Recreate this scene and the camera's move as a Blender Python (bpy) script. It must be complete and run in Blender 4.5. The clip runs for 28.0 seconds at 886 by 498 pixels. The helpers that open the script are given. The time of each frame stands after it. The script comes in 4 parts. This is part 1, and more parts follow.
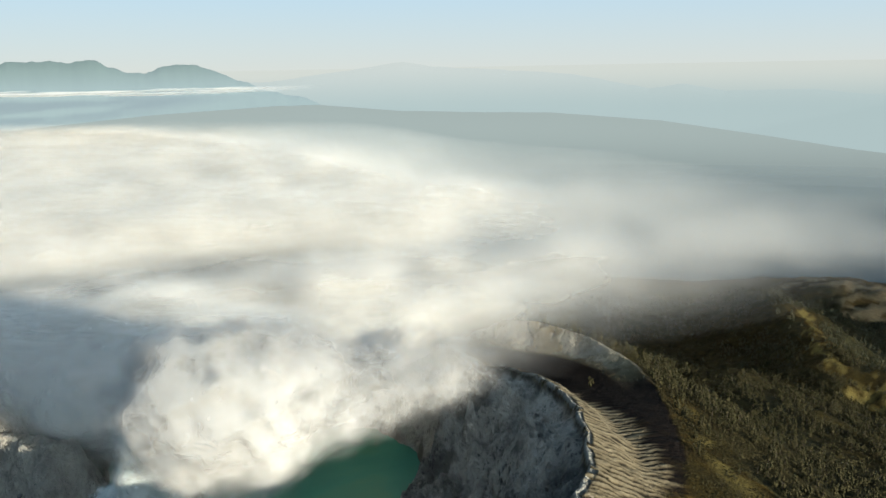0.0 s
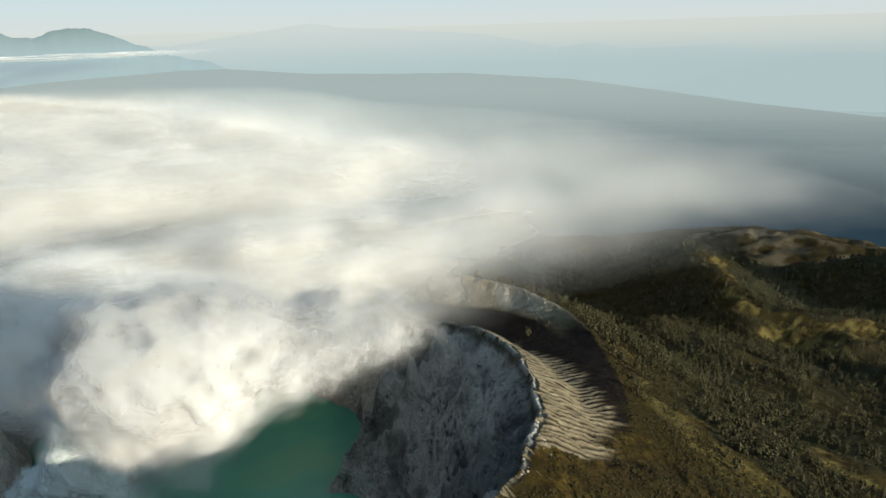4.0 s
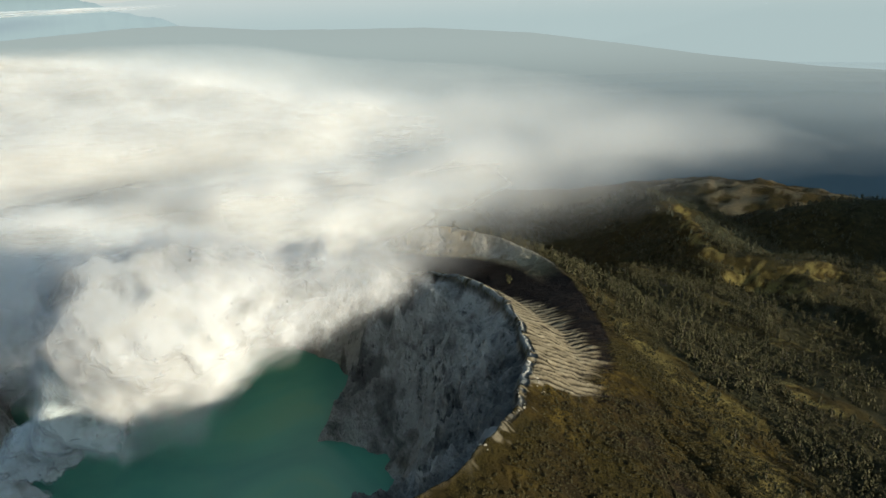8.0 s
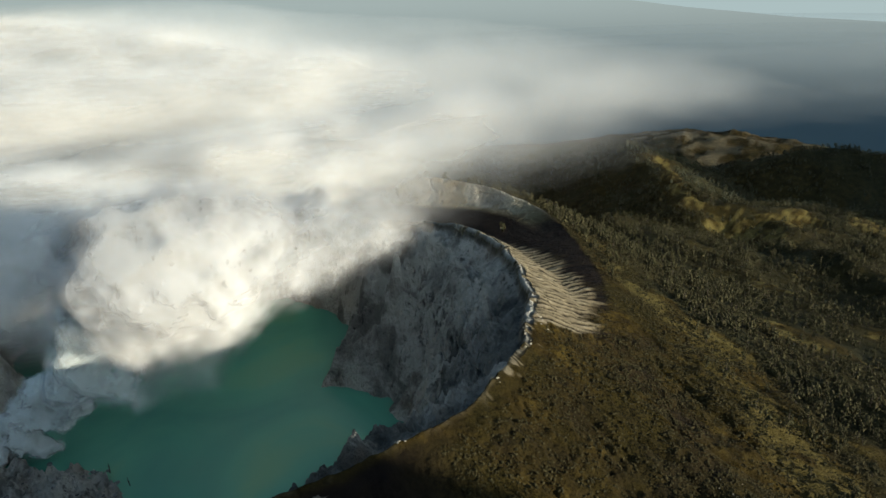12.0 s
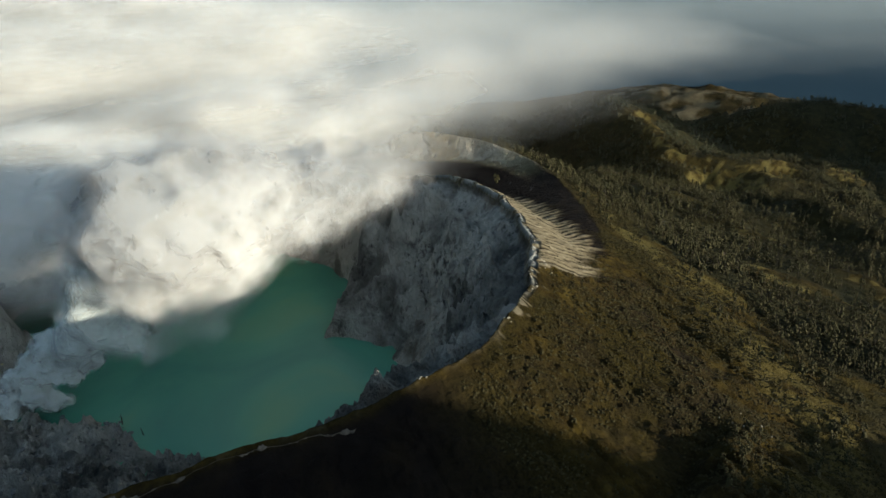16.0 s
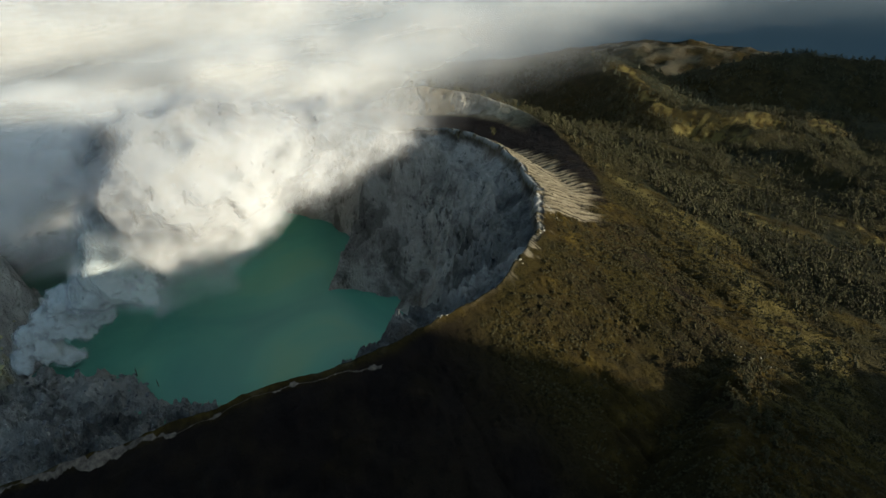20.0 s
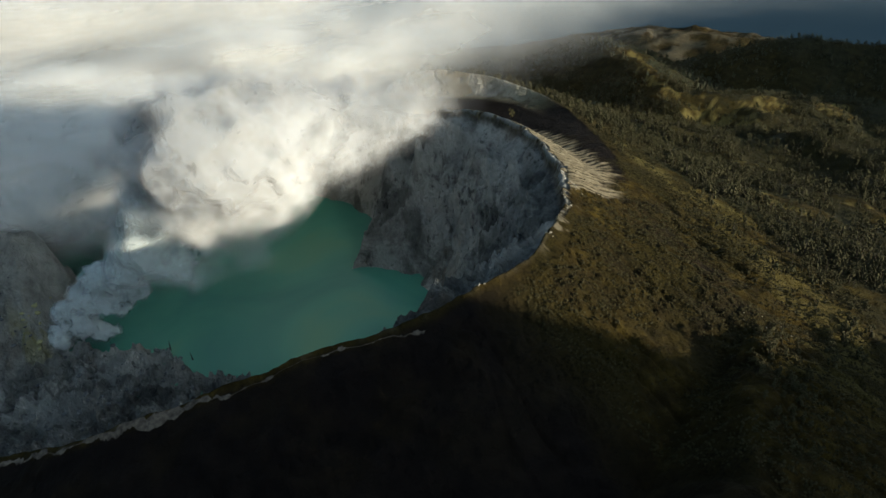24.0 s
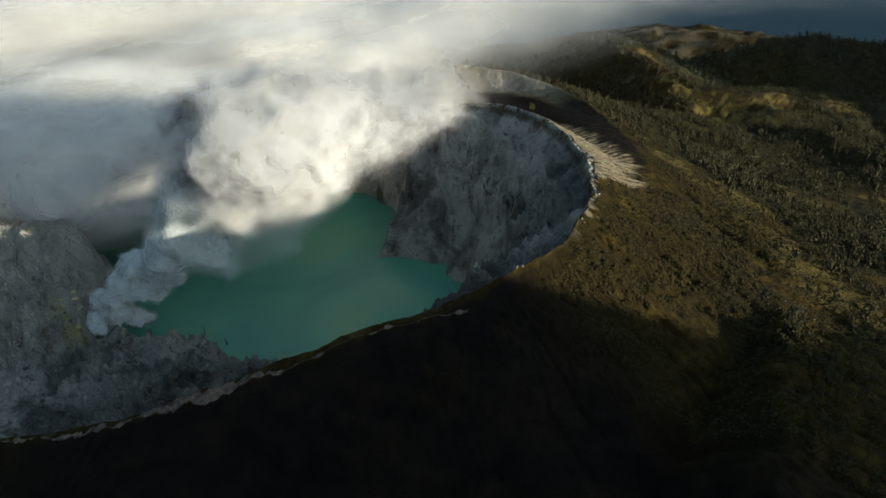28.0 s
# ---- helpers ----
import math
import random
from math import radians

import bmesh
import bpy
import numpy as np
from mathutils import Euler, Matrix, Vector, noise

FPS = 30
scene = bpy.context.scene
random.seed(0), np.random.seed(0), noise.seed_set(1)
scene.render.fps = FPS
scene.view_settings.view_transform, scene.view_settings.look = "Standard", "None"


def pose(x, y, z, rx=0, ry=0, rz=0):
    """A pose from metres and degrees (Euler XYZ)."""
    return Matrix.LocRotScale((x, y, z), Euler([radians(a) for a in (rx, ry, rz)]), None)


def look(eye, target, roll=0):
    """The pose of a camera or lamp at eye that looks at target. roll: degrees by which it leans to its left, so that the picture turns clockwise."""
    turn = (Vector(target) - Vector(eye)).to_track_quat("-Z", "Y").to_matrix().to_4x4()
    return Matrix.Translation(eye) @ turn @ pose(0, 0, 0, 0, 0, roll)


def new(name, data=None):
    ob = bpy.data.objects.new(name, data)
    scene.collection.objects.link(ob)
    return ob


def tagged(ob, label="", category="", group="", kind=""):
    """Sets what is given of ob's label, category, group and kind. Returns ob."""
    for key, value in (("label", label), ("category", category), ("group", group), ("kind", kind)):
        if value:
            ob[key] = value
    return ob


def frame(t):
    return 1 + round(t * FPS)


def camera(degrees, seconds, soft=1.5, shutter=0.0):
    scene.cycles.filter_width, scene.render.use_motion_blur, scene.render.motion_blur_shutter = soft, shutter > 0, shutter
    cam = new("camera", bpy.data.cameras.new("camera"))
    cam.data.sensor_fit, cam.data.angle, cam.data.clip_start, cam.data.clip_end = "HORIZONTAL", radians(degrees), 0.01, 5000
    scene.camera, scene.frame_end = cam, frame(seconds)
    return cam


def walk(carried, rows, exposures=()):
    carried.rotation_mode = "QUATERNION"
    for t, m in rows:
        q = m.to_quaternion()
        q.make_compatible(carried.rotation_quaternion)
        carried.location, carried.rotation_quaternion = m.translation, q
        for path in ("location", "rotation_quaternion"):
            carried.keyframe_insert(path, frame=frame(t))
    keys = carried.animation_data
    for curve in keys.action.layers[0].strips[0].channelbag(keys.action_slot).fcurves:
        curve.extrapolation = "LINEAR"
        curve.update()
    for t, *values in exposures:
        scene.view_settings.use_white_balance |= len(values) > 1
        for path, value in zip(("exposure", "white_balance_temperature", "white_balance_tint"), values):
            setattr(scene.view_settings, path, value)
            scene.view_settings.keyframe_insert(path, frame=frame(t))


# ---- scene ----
cam = camera(59.31, 28.0)
PATH = [
    (0.0, pose(-0.00, -0.00, 520.00, 76.763, 1.037, -0.244)),
    (1.0, pose(-5.53, 2.80, 516.21, 76.057, 1.343, -2.633)),
    (2.0, pose(-10.21, 5.47, 512.27, 75.352, 1.550, -4.584)),
    (3.0, pose(-17.34, 9.43, 507.92, 74.728, 1.671, -5.872)),
    (3.5, pose(-21.12, 11.27, 505.65, 74.437, 1.658, -6.491)),
    (5.5, pose(-36.78, 11.90, 501.73, 72.910, 1.653, -7.946)),
    (6.0, pose(-40.45, 11.35, 500.76, 72.515, 1.715, -8.455)),
    (7.0, pose(-47.03, 9.20, 498.44, 71.721, 1.858, -9.721)),
    (8.0, pose(-53.81, 5.07, 496.25, 70.981, 2.025, -10.229)),
    (9.0, pose(-61.03, -0.04, 493.91, 70.264, 2.202, -10.750)),
    (10.0, pose(-69.17, -4.12, 493.82, 69.432, 2.217, -11.300)),
    (11.0, pose(-77.46, -8.15, 493.31, 68.657, 2.327, -11.861)),
    (12.0, pose(-85.34, -12.30, 492.93, 67.861, 2.349, -12.413)),
    (12.5, pose(-89.22, -14.33, 492.71, 67.494, 2.410, -12.728)),
    (14.5, pose(-105.53, -20.56, 490.76, 66.008, 2.466, -13.794)),
    (15.0, pose(-109.48, -22.26, 490.34, 65.627, 2.466, -14.042)),
    (16.0, pose(-117.18, -26.20, 489.54, 64.941, 2.573, -14.515)),
    (17.0, pose(-124.84, -29.49, 488.59, 64.272, 2.634, -14.724)),
    (18.0, pose(-132.89, -33.65, 487.44, 63.596, 2.737, -15.218)),
    (19.0, pose(-140.96, -37.26, 486.41, 62.874, 2.856, -15.874)),
    (20.0, pose(-148.96, -41.20, 486.16, 62.125, 2.917, -16.376)),
    (21.0, pose(-157.79, -45.32, 486.05, 61.486, 2.991, -16.594)),
    (21.5, pose(-161.85, -47.45, 486.10, 61.291, 2.996, -16.581)),
    (23.5, pose(-178.85, -56.13, 486.85, 61.280, 3.044, -16.537)),
    (24.0, pose(-183.27, -58.32, 487.20, 61.289, 3.020, -16.511)),
    (25.0, pose(-191.87, -62.68, 487.39, 61.314, 3.009, -16.458)),
    (26.0, pose(-200.69, -67.12, 487.90, 61.315, 3.006, -16.443)),
    (27.0, pose(-209.57, -70.99, 488.64, 61.307, 2.997, -16.409)),
    (28.0, pose(-218.48, -74.96, 489.43, 61.251, 2.983, -16.393)),
]
walk(cam, PATH, [(0.0, 1.14, 7000, 6), (8.0, 1.1, 7000, 6), (17.0, 1.03, 7000, 6), (28.0, 1.0, 7000, 6)])

# ---- world, sun, exposure ----
SUN_AZ, SUN_EL = radians(-38.0), radians(6.8)
world = bpy.data.worlds.new("world")
scene.world = world
world.use_nodes = True
wn = world.node_tree
wn.nodes.clear()
w_sky = wn.nodes.new("ShaderNodeTexSky")
w_sky.sky_type = "NISHITA"
w_sky.sun_disc = False
w_sky.sun_elevation = SUN_EL
w_sky.sun_rotation = radians(90) - SUN_AZ
w_sky.altitude = 300
w_sky.air_density = 1.0
w_sky.dust_density = 0.1
w_sky.ozone_density = 2.0
w_bg = wn.nodes.new("ShaderNodeBackground")
w_bg.inputs["Strength"].default_value = 0.176
w_out = wn.nodes.new("ShaderNodeOutputWorld")
w_tint = wn.nodes.new("ShaderNodeMix")
w_tint.data_type, w_tint.blend_type = "RGBA", "MULTIPLY"
w_tint.inputs[0].default_value = 1.0
w_tint.inputs[7].default_value = (1.02, 1.0, 0.95, 1)
wn.links.new(w_sky.outputs["Color"], w_tint.inputs[6])
w_dir = wn.nodes.new("ShaderNodeTexCoord")
w_sep = wn.nodes.new("ShaderNodeSeparateXYZ")
wn.links.new(w_dir.outputs["Generated"], w_sep.inputs[0])
w_up = wn.nodes.new("ShaderNodeMapRange")
w_up.inputs["From Min"].default_value, w_up.inputs["From Max"].default_value = 0.22, 0.68
w_up.inputs["To Min"].default_value, w_up.inputs["To Max"].default_value = 0.97, 0.0
wn.links.new(w_sep.outputs["Z"], w_up.inputs["Value"])
w_mist = wn.nodes.new("ShaderNodeMix")
w_mist.data_type = "RGBA"
w_low = wn.nodes.new("ShaderNodeMapRange")
w_low.inputs["From Min"].default_value, w_low.inputs["From Max"].default_value = -0.01, 0.085
wn.links.new(w_sep.outputs["Z"], w_low.inputs["Value"])
w_air = wn.nodes.new("ShaderNodeMix")
w_air.data_type = "RGBA"
w_air.inputs[6].default_value, w_air.inputs[7].default_value = (1.66, 1.84, 1.96, 1), (1.3, 1.8, 2.34, 1)
wn.links.new(w_low.outputs["Result"], w_air.inputs[0])
wn.links.new(w_air.outputs[2], w_mist.inputs[7])
wn.links.new(w_up.outputs["Result"], w_mist.inputs[0])
wn.links.new(w_tint.outputs[2], w_mist.inputs[6])
w_dot = wn.nodes.new("ShaderNodeVectorMath")
w_dot.operation = "DOT_PRODUCT"
w_dot.inputs[1].default_value = (math.cos(SUN_AZ) * math.cos(SUN_EL), math.sin(SUN_AZ) * math.cos(SUN_EL), math.sin(SUN_EL))
wn.links.new(w_dir.outputs["Generated"], w_dot.inputs[0])
w_near = wn.nodes.new("ShaderNodeMapRange")
w_near.interpolation_type = "SMOOTHSTEP"
w_near.inputs["From Min"].default_value, w_near.inputs["From Max"].default_value = 0.35, 1.0
wn.links.new(w_dot.outputs["Value"], w_near.inputs["Value"])
w_glow = wn.nodes.new("ShaderNodeMix")
w_glow.data_type, w_glow.blend_type = "RGBA", "ADD"
w_glow.inputs[7].default_value = (2.3, 2.45, 2.4, 1)
wn.links.new(w_near.outputs["Result"], w_glow.inputs[0])
wn.links.new(w_mist.outputs[2], w_glow.inputs[6])
wn.links.new(w_glow.outputs[2], w_bg.inputs["Color"])
wn.links.new(w_bg.outputs["Background"], w_out.inputs["Surface"])
sun_lamp = bpy.data.lights.new("sun", "SUN")
sun_lamp.energy = 5.0
sun_lamp.angle = radians(0.6)
sun_lamp.color = (1.0, 0.94, 0.82)
sun = new("sun", sun_lamp)
sun.matrix_world = look((math.cos(SUN_AZ) * math.cos(SUN_EL) * 900, math.sin(SUN_AZ) * math.cos(SUN_EL) * 900, math.sin(SUN_EL) * 900), (0, 0, 0))
scene.cycles.transparent_max_bounces = 96


# ---- noise and mesh helpers ----
def lattice(ix, iy, iz, seed):
    h = (ix * 374761393 + iy * 668265263 + iz * 2147483647 + seed * 974634777) & 0xFFFFFFFF
    h = ((h ^ (h >> 13)) * 1274126177) & 0xFFFFFFFF
    h = ((h ^ (h >> 16)) * 2246822519) & 0xFFFFFFFF
    return ((h ^ (h >> 15)) & 0xFFFFFF) / float(0xFFFFFF) * 2 - 1


def vnoise(x, y, z=None, seed=0):
    """Smooth lattice noise from -1 to 1, on arrays."""
    x, y = np.asarray(x, float), np.asarray(y, float)
    z = np.zeros_like(x) if z is None else np.asarray(z, float)
    fx, fy, fz = np.floor(x), np.floor(y), np.floor(z)
    ix, iy, iz = fx.astype(np.int64), fy.astype(np.int64), fz.astype(np.int64)
    tx, ty, tz = x - fx, y - fy, z - fz
    tx, ty, tz = [t * t * t * (t * (t * 6 - 15) + 10) for t in (tx, ty, tz)]
    flat = not np.any(z)
    out = 0
    for dz in ((0,) if flat else (0, 1)):
        wz = 1 if flat else (tz if dz else 1 - tz)
        a = lattice(ix, iy, iz + dz, seed) * (1 - tx) + lattice(ix + 1, iy, iz + dz, seed) * tx
        b = lattice(ix, iy + 1, iz + dz, seed) * (1 - tx) + lattice(ix + 1, iy + 1, iz + dz, seed) * tx
        out = out + wz * (a * (1 - ty) + b * ty)
    return out


def fbm(x, y, z=None, octaves=4, seed=0, gain=0.5):
    total, amp, f = 0, 1.0, 1.0
    for k in range(octaves):
        total = total + amp * vnoise(x * f, y * f, None if z is None else z * f, seed + k)
        amp *= gain
        f *= 2.03
    return total


def ridged(x, y, z=None, octaves=4, seed=0):
    total, amp, f = 0, 1.0, 1.0
    for k in range(octaves):
        total = total + amp * (1 - 2 * np.abs(vnoise(x * f, y * f, None if z is None else z * f, seed + k)))
        amp *= 0.5
        f *= 2.1
    return total


def ss(a, b, x):
    t = np.clip((x - a) / (b - a), 0, 1)
    return t * t * (3 - 2 * t)


def grid_mesh(name, P, material, wrap=False, attrs=None, smooth=True):
    """A sheet from an array of points, rows by columns by 3. attrs: float values by point."""
    n, m = P.shape[:2]
    idx = np.arange(n * m).reshape(n, m)
    nxt = np.roll(idx, -1, 0) if wrap else idx[1:]
    cur = idx if wrap else idx[:-1]
    q = np.stack([cur[:, :-1], nxt[:, :-1], nxt[:, 1:], cur[:, 1:]], -1).reshape(-1, 4)
    return raw_mesh(name, P.reshape(-1, 3), q, material, attrs, smooth)


def raw_mesh(name, verts, faces, material, attrs=None, smooth=True):
    """A mesh from arrays: points, and faces that all have the same number of corners."""
    me = bpy.data.meshes.new(name)
    k = faces.shape[1]
    me.vertices.add(len(verts))
    me.vertices.foreach_set("co", np.ascontiguousarray(verts, np.float32).ravel())
    me.loops.add(faces.size)
    me.loops.foreach_set("vertex_index", np.ascontiguousarray(faces, np.int32).ravel())
    me.polygons.add(len(faces))
    me.polygons.foreach_set("loop_start", np.arange(0, faces.size, k, dtype=np.int32))
    me.polygons.foreach_set("loop_total", np.full(len(faces), k, np.int32))
    me.polygons.foreach_set("use_smooth", np.full(len(faces), smooth))
    for key, val in (attrs or {}).items():
        at = me.attributes.new(key, "FLOAT", "POINT")
        at.data.foreach_set("value", np.ascontiguousarray(val, np.float32).ravel())
    me.update(calc_edges=True)
    me.materials.append(material)
    return me


# ---- materials ----
def mat(name):
    m = bpy.data.materials.new(name)
    m.use_nodes = True
    nt = m.node_tree
    nt.nodes.clear()
    out = nt.nodes.new("ShaderNodeOutputMaterial")
    return m, nt, out


def node(nt, kind, inputs=None, **props):
    n = nt.nodes.new(kind)
    for k, v in props.items():
        setattr(n, k, v)
    for k, v in (inputs or {}).items():
        if isinstance(v, bpy.types.NodeSocket):
            nt.links.new(v, n.inputs[k])
        else:
            n.inputs[k].default_value = v
    return n


def tex(nt, scale, detail=5, rough=0.55, distort=0.0, vec=None):
    if vec is None:
        vec = node(nt, "ShaderNodeTexCoord").outputs["Object"]
    return node(nt, "ShaderNodeTexNoise", {"Vector": vec, "Scale": scale, "Detail": detail, "Roughness": rough, "Distortion": distort}).outputs["Fac"]


def ramp(nt, fac, *stops):
    r = node(nt, "ShaderNodeValToRGB", {"Fac": fac})
    els = r.color_ramp.elements
    while len(els) < len(stops):
        els.new(0.5)
    for e, (p, c) in zip(els, stops):
        e.position = p
        e.color = (*c, 1) if len(c) == 3 else c
    return r.outputs["Color"]


def fade(nt, fac, lo, hi, a=0.0, b=1.0):
    return node(nt, "ShaderNodeMapRange", {"Value": fac, "From Min": lo, "From Max": hi, "To Min": a, "To Max": b}, interpolation_type="SMOOTHSTEP").outputs["Result"]


def mixc(nt, fac, a, b):
    n = node(nt, "ShaderNodeMix", data_type="RGBA")
    for k, v in ((0, fac), (6, a), (7, b)):
        if isinstance(v, bpy.types.NodeSocket):
            nt.links.new(v, n.inputs[k])
        else:
            n.inputs[k].default_value = (*v, 1) if isinstance(v, tuple) else v
    return n.outputs[2]


def calc(nt, op, a, b=0.0):
    n = node(nt, "ShaderNodeMath", operation=op)
    for k, v in ((0, a), (1, b)):
        if isinstance(v, bpy.types.NodeSocket):
            nt.links.new(v, n.inputs[k])
        else:
            n.inputs[k].default_value = v
    return n.outputs[0]


def attr(nt, key):
    return node(nt, "ShaderNodeAttribute", attribute_name=key).outputs["Fac"]


def surface(nt, out, color, rough=0.9, bump=None, strength=0.5, dist=1.0, spec=0.2):
    b = node(nt, "ShaderNodeBsdfPrincipled", {"Base Color": color if isinstance(color, bpy.types.NodeSocket) else (*color, 1), "Roughness": rough, "Specular IOR Level": spec})
    if bump is not None:
        bn = node(nt, "ShaderNodeBump", {"Height": bump, "Strength": strength, "Distance": dist})
        nt.links.new(bn.outputs["Normal"], b.inputs["Normal"])
    nt.links.new(b.outputs["BSDF"], out.inputs["Surface"])
    return b


def ground_material():
    m, nt, out = mat("volcanic_ground")
    fine = tex(nt, 0.42, 7, 0.7)
    mid = tex(nt, 0.06, 6, 0.6)
    big = tex(nt, 0.009, 5, 0.6)
    grass = ramp(nt, mid, (0.3, (0.0125, 0.0088, 0.0027)), (0.5, (0.025, 0.0168, 0.0042)), (0.68, (0.052, 0.036, 0.0085)))
    moss = ramp(nt, fine, (0.38, (0.0066, 0.0054, 0.002)), (0.5, (0.0185, 0.0142, 0.0038)), (0.62, (0.039, 0.029, 0.0078)))
    veg = mixc(nt, fade(nt, big, 0.42, 0.6), grass, moss)
    veg = mixc(nt, fade(nt, fine, 0.52, 0.64, 0, 0.6), veg, (0.0085, 0.006, 0.004))
    ash = ramp(nt, mid, (0.3, (0.105, 0.088, 0.057)), (0.6, (0.18, 0.153, 0.103)), (0.8, (0.26, 0.225, 0.16)))
    ash = mixc(nt, fade(nt, fine, 0.35, 0.75, 0, 0.5), ash, (0.13, 0.1, 0.07))
    streak_v = node(nt, "ShaderNodeMapping", {"Vector": node(nt, "ShaderNodeTexCoord").outputs["Object"], "Scale": (1, 1, 0.6)}).outputs["Vector"]
    streak = tex(nt, 0.03, 9, 0.7, 0.25, streak_v)
    blocks = node(nt, "ShaderNodeTexVoronoi", {"Vector": node(nt, "ShaderNodeMapping", {"Vector": node(nt, "ShaderNodeTexCoord").outputs["Object"], "Scale": (1, 1, 0.45), "Rotation": (0.5, 0.2, 0.6)}).outputs["Vector"], "Scale": 0.09, "Detail": 3.0, "Roughness": 0.7}).outputs["Distance"]
    rock = ramp(nt, calc(nt, "ADD", calc(nt, "MULTIPLY", streak, 0.75), calc(nt, "MULTIPLY", blocks, 0.28)), (0.34, (0.034, 0.036, 0.035)), (0.46, (0.082, 0.083, 0.078)), (0.55, (0.16, 0.158, 0.146)), (0.66, (0.42, 0.41, 0.38)))
    rock = mixc(nt, fade(nt, tex(nt, 0.014, 6, 0.62, 0.6), 0.46, 0.6, 0, 0.75), rock, ramp(nt, streak, (0.35, (0.02, 0.022, 0.022)), (0.6, (0.085, 0.083, 0.076))))
    rock = mixc(nt, fade(nt, big, 0.52, 0.66, 0, 0.45), rock, (0.23, 0.16, 0.11))
    rock = mixc(nt, attr(nt, "pale"), rock, ramp(nt, streak, (0.3, (0.15, 0.148, 0.135)), (0.5, (0.32, 0.31, 0.28)), (0.7, (0.48, 0.46, 0.41))))
    rock = mixc(nt, attr(nt, "soil_shade"), rock, (0.3, 0.27, 0.12))
    # below zero, pale darkens the rock; shade of the inner wall is included
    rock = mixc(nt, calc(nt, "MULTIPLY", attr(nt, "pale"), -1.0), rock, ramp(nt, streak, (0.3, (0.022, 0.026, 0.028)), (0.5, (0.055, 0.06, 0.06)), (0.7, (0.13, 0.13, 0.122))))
    forest = ramp(nt, mid, (0.3, (0.0094, 0.0101, 0.0059)), (0.7, (0.0265, 0.0242, 0.0101)))
    # volcanic soil, dark enough to carry the south flank's shade as well
    soil_shade = ramp(nt, mid, (0.3, (0.0038, 0.003, 0.003)), (0.7, (0.0105, 0.0076, 0.0062)))
    meadow = ramp(nt, fine, (0.3, (0.032, 0.025, 0.008)), (0.5, (0.075, 0.06, 0.019)), (0.7, (0.13, 0.105, 0.038)))
    c = mixc(nt, attr(nt, "forest"), veg, forest)
    c = mixc(nt, calc(nt, "MULTIPLY", attr(nt, "forest"), -1.0), c, meadow)
    c = mixc(nt, attr(nt, "soil_shade"), c, soil_shade)
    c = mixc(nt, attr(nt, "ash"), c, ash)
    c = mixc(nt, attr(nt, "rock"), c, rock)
    crag = calc(nt, "MULTIPLY", calc(nt, "ADD", calc(nt, "MULTIPLY", streak, 12.0), calc(nt, "MULTIPLY", blocks, 5.0)), attr(nt, "rock"))
    h = calc(nt, "ADD", calc(nt, "ADD", calc(nt, "MULTIPLY", mid, 4.0), calc(nt, "MULTIPLY", fine, 1.5)), crag)
    surface(nt, out, c, 0.95, h, 1.0, 1.7, 0.05)
    return m


def water_material():
    m, nt, out = mat("crater_water")
    big = tex(nt, 0.006, 4, 0.5, 0.8)
    c = ramp(nt, big, (0.35, (0.033, 0.16, 0.128)), (0.55, (0.054, 0.21, 0.15)), (0.75, (0.115, 0.228, 0.122)))
    surface(nt, out, c, 0.35, tex(nt, 0.4, 3), 0.06, 0.3, 0.25)
    return m


def plain(name, dark, light, scale, rough=0.9, bump=0.3, dist=0.3):
    m, nt, out = mat(name)
    n1 = tex(nt, scale, 5, 0.6)
    c = ramp(nt, n1, (0.3, dark), (0.7, light))
    surface(nt, out, c, rough, n1, bump, dist, 0.1)
    return m


def leaf_material(name, dark, light):
    m, nt, out = mat(name)
    rnd = node(nt, "ShaderNodeNewGeometry").outputs["Random Per Island"]
    c = mixc(nt, tex(nt, 0.6, 3), dark, light)
    c = mixc(nt, calc(nt, "MULTIPLY", rnd, 0.5), c, (0.06, 0.05, 0.024))
    surface(nt, out, c, 0.85, tex(nt, 2.5, 3), 0.6, 0.6, 0.1)
    return m


def haze_glow_material(name, base, low, high, glow_low, glow_high):
    """Far land; the bright air before it is put in as glow, graded by height."""
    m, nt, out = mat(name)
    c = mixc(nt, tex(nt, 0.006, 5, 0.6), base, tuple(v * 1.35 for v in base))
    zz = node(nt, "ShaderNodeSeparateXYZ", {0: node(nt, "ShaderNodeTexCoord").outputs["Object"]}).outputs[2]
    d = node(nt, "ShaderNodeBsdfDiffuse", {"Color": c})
    e = node(nt, "ShaderNodeEmission", {"Color": mixc(nt, fade(nt, zz, low, high), glow_low, glow_high), "Strength": 1.0})
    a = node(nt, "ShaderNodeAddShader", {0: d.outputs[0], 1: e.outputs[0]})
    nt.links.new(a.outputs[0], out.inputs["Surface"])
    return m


GROUND = ground_material()
WATER = water_material()

# ---- the volcano: rim, shore and flanks in polar form round the lake ----
CX, CY = -170.0, 720.0
RIM_A = np.array([-30, -12.4, 7.1, 20.7, 31.8, 48, 72, 94, 125, 153, 170, 190, 212, 225.3, 236, 248.3, 258, 268, 275.1, 284.2, 293.1, 302.1, 310.4])
RIM_R = np.array([315, 308, 307, 308, 315, 337, 398, 430, 470, 440, 445, 490, 440, 374, 357, 355, 343, 340, 340, 354, 344, 339, 333])
RIM_Z = np.array([181, 175, 170, 165, 158, 132, 130, 125, 120, 160, 180, 150, 120, 100, 116, 145, 160, 178, 181, 190, 191, 188, 186])
SHORE_A = np.array([-39, -20.8, -6.2, 10, 28, 40, 47, 62, 80, 105, 137, 149.6, 176, 186, 195, 220, 242, 275, 302])
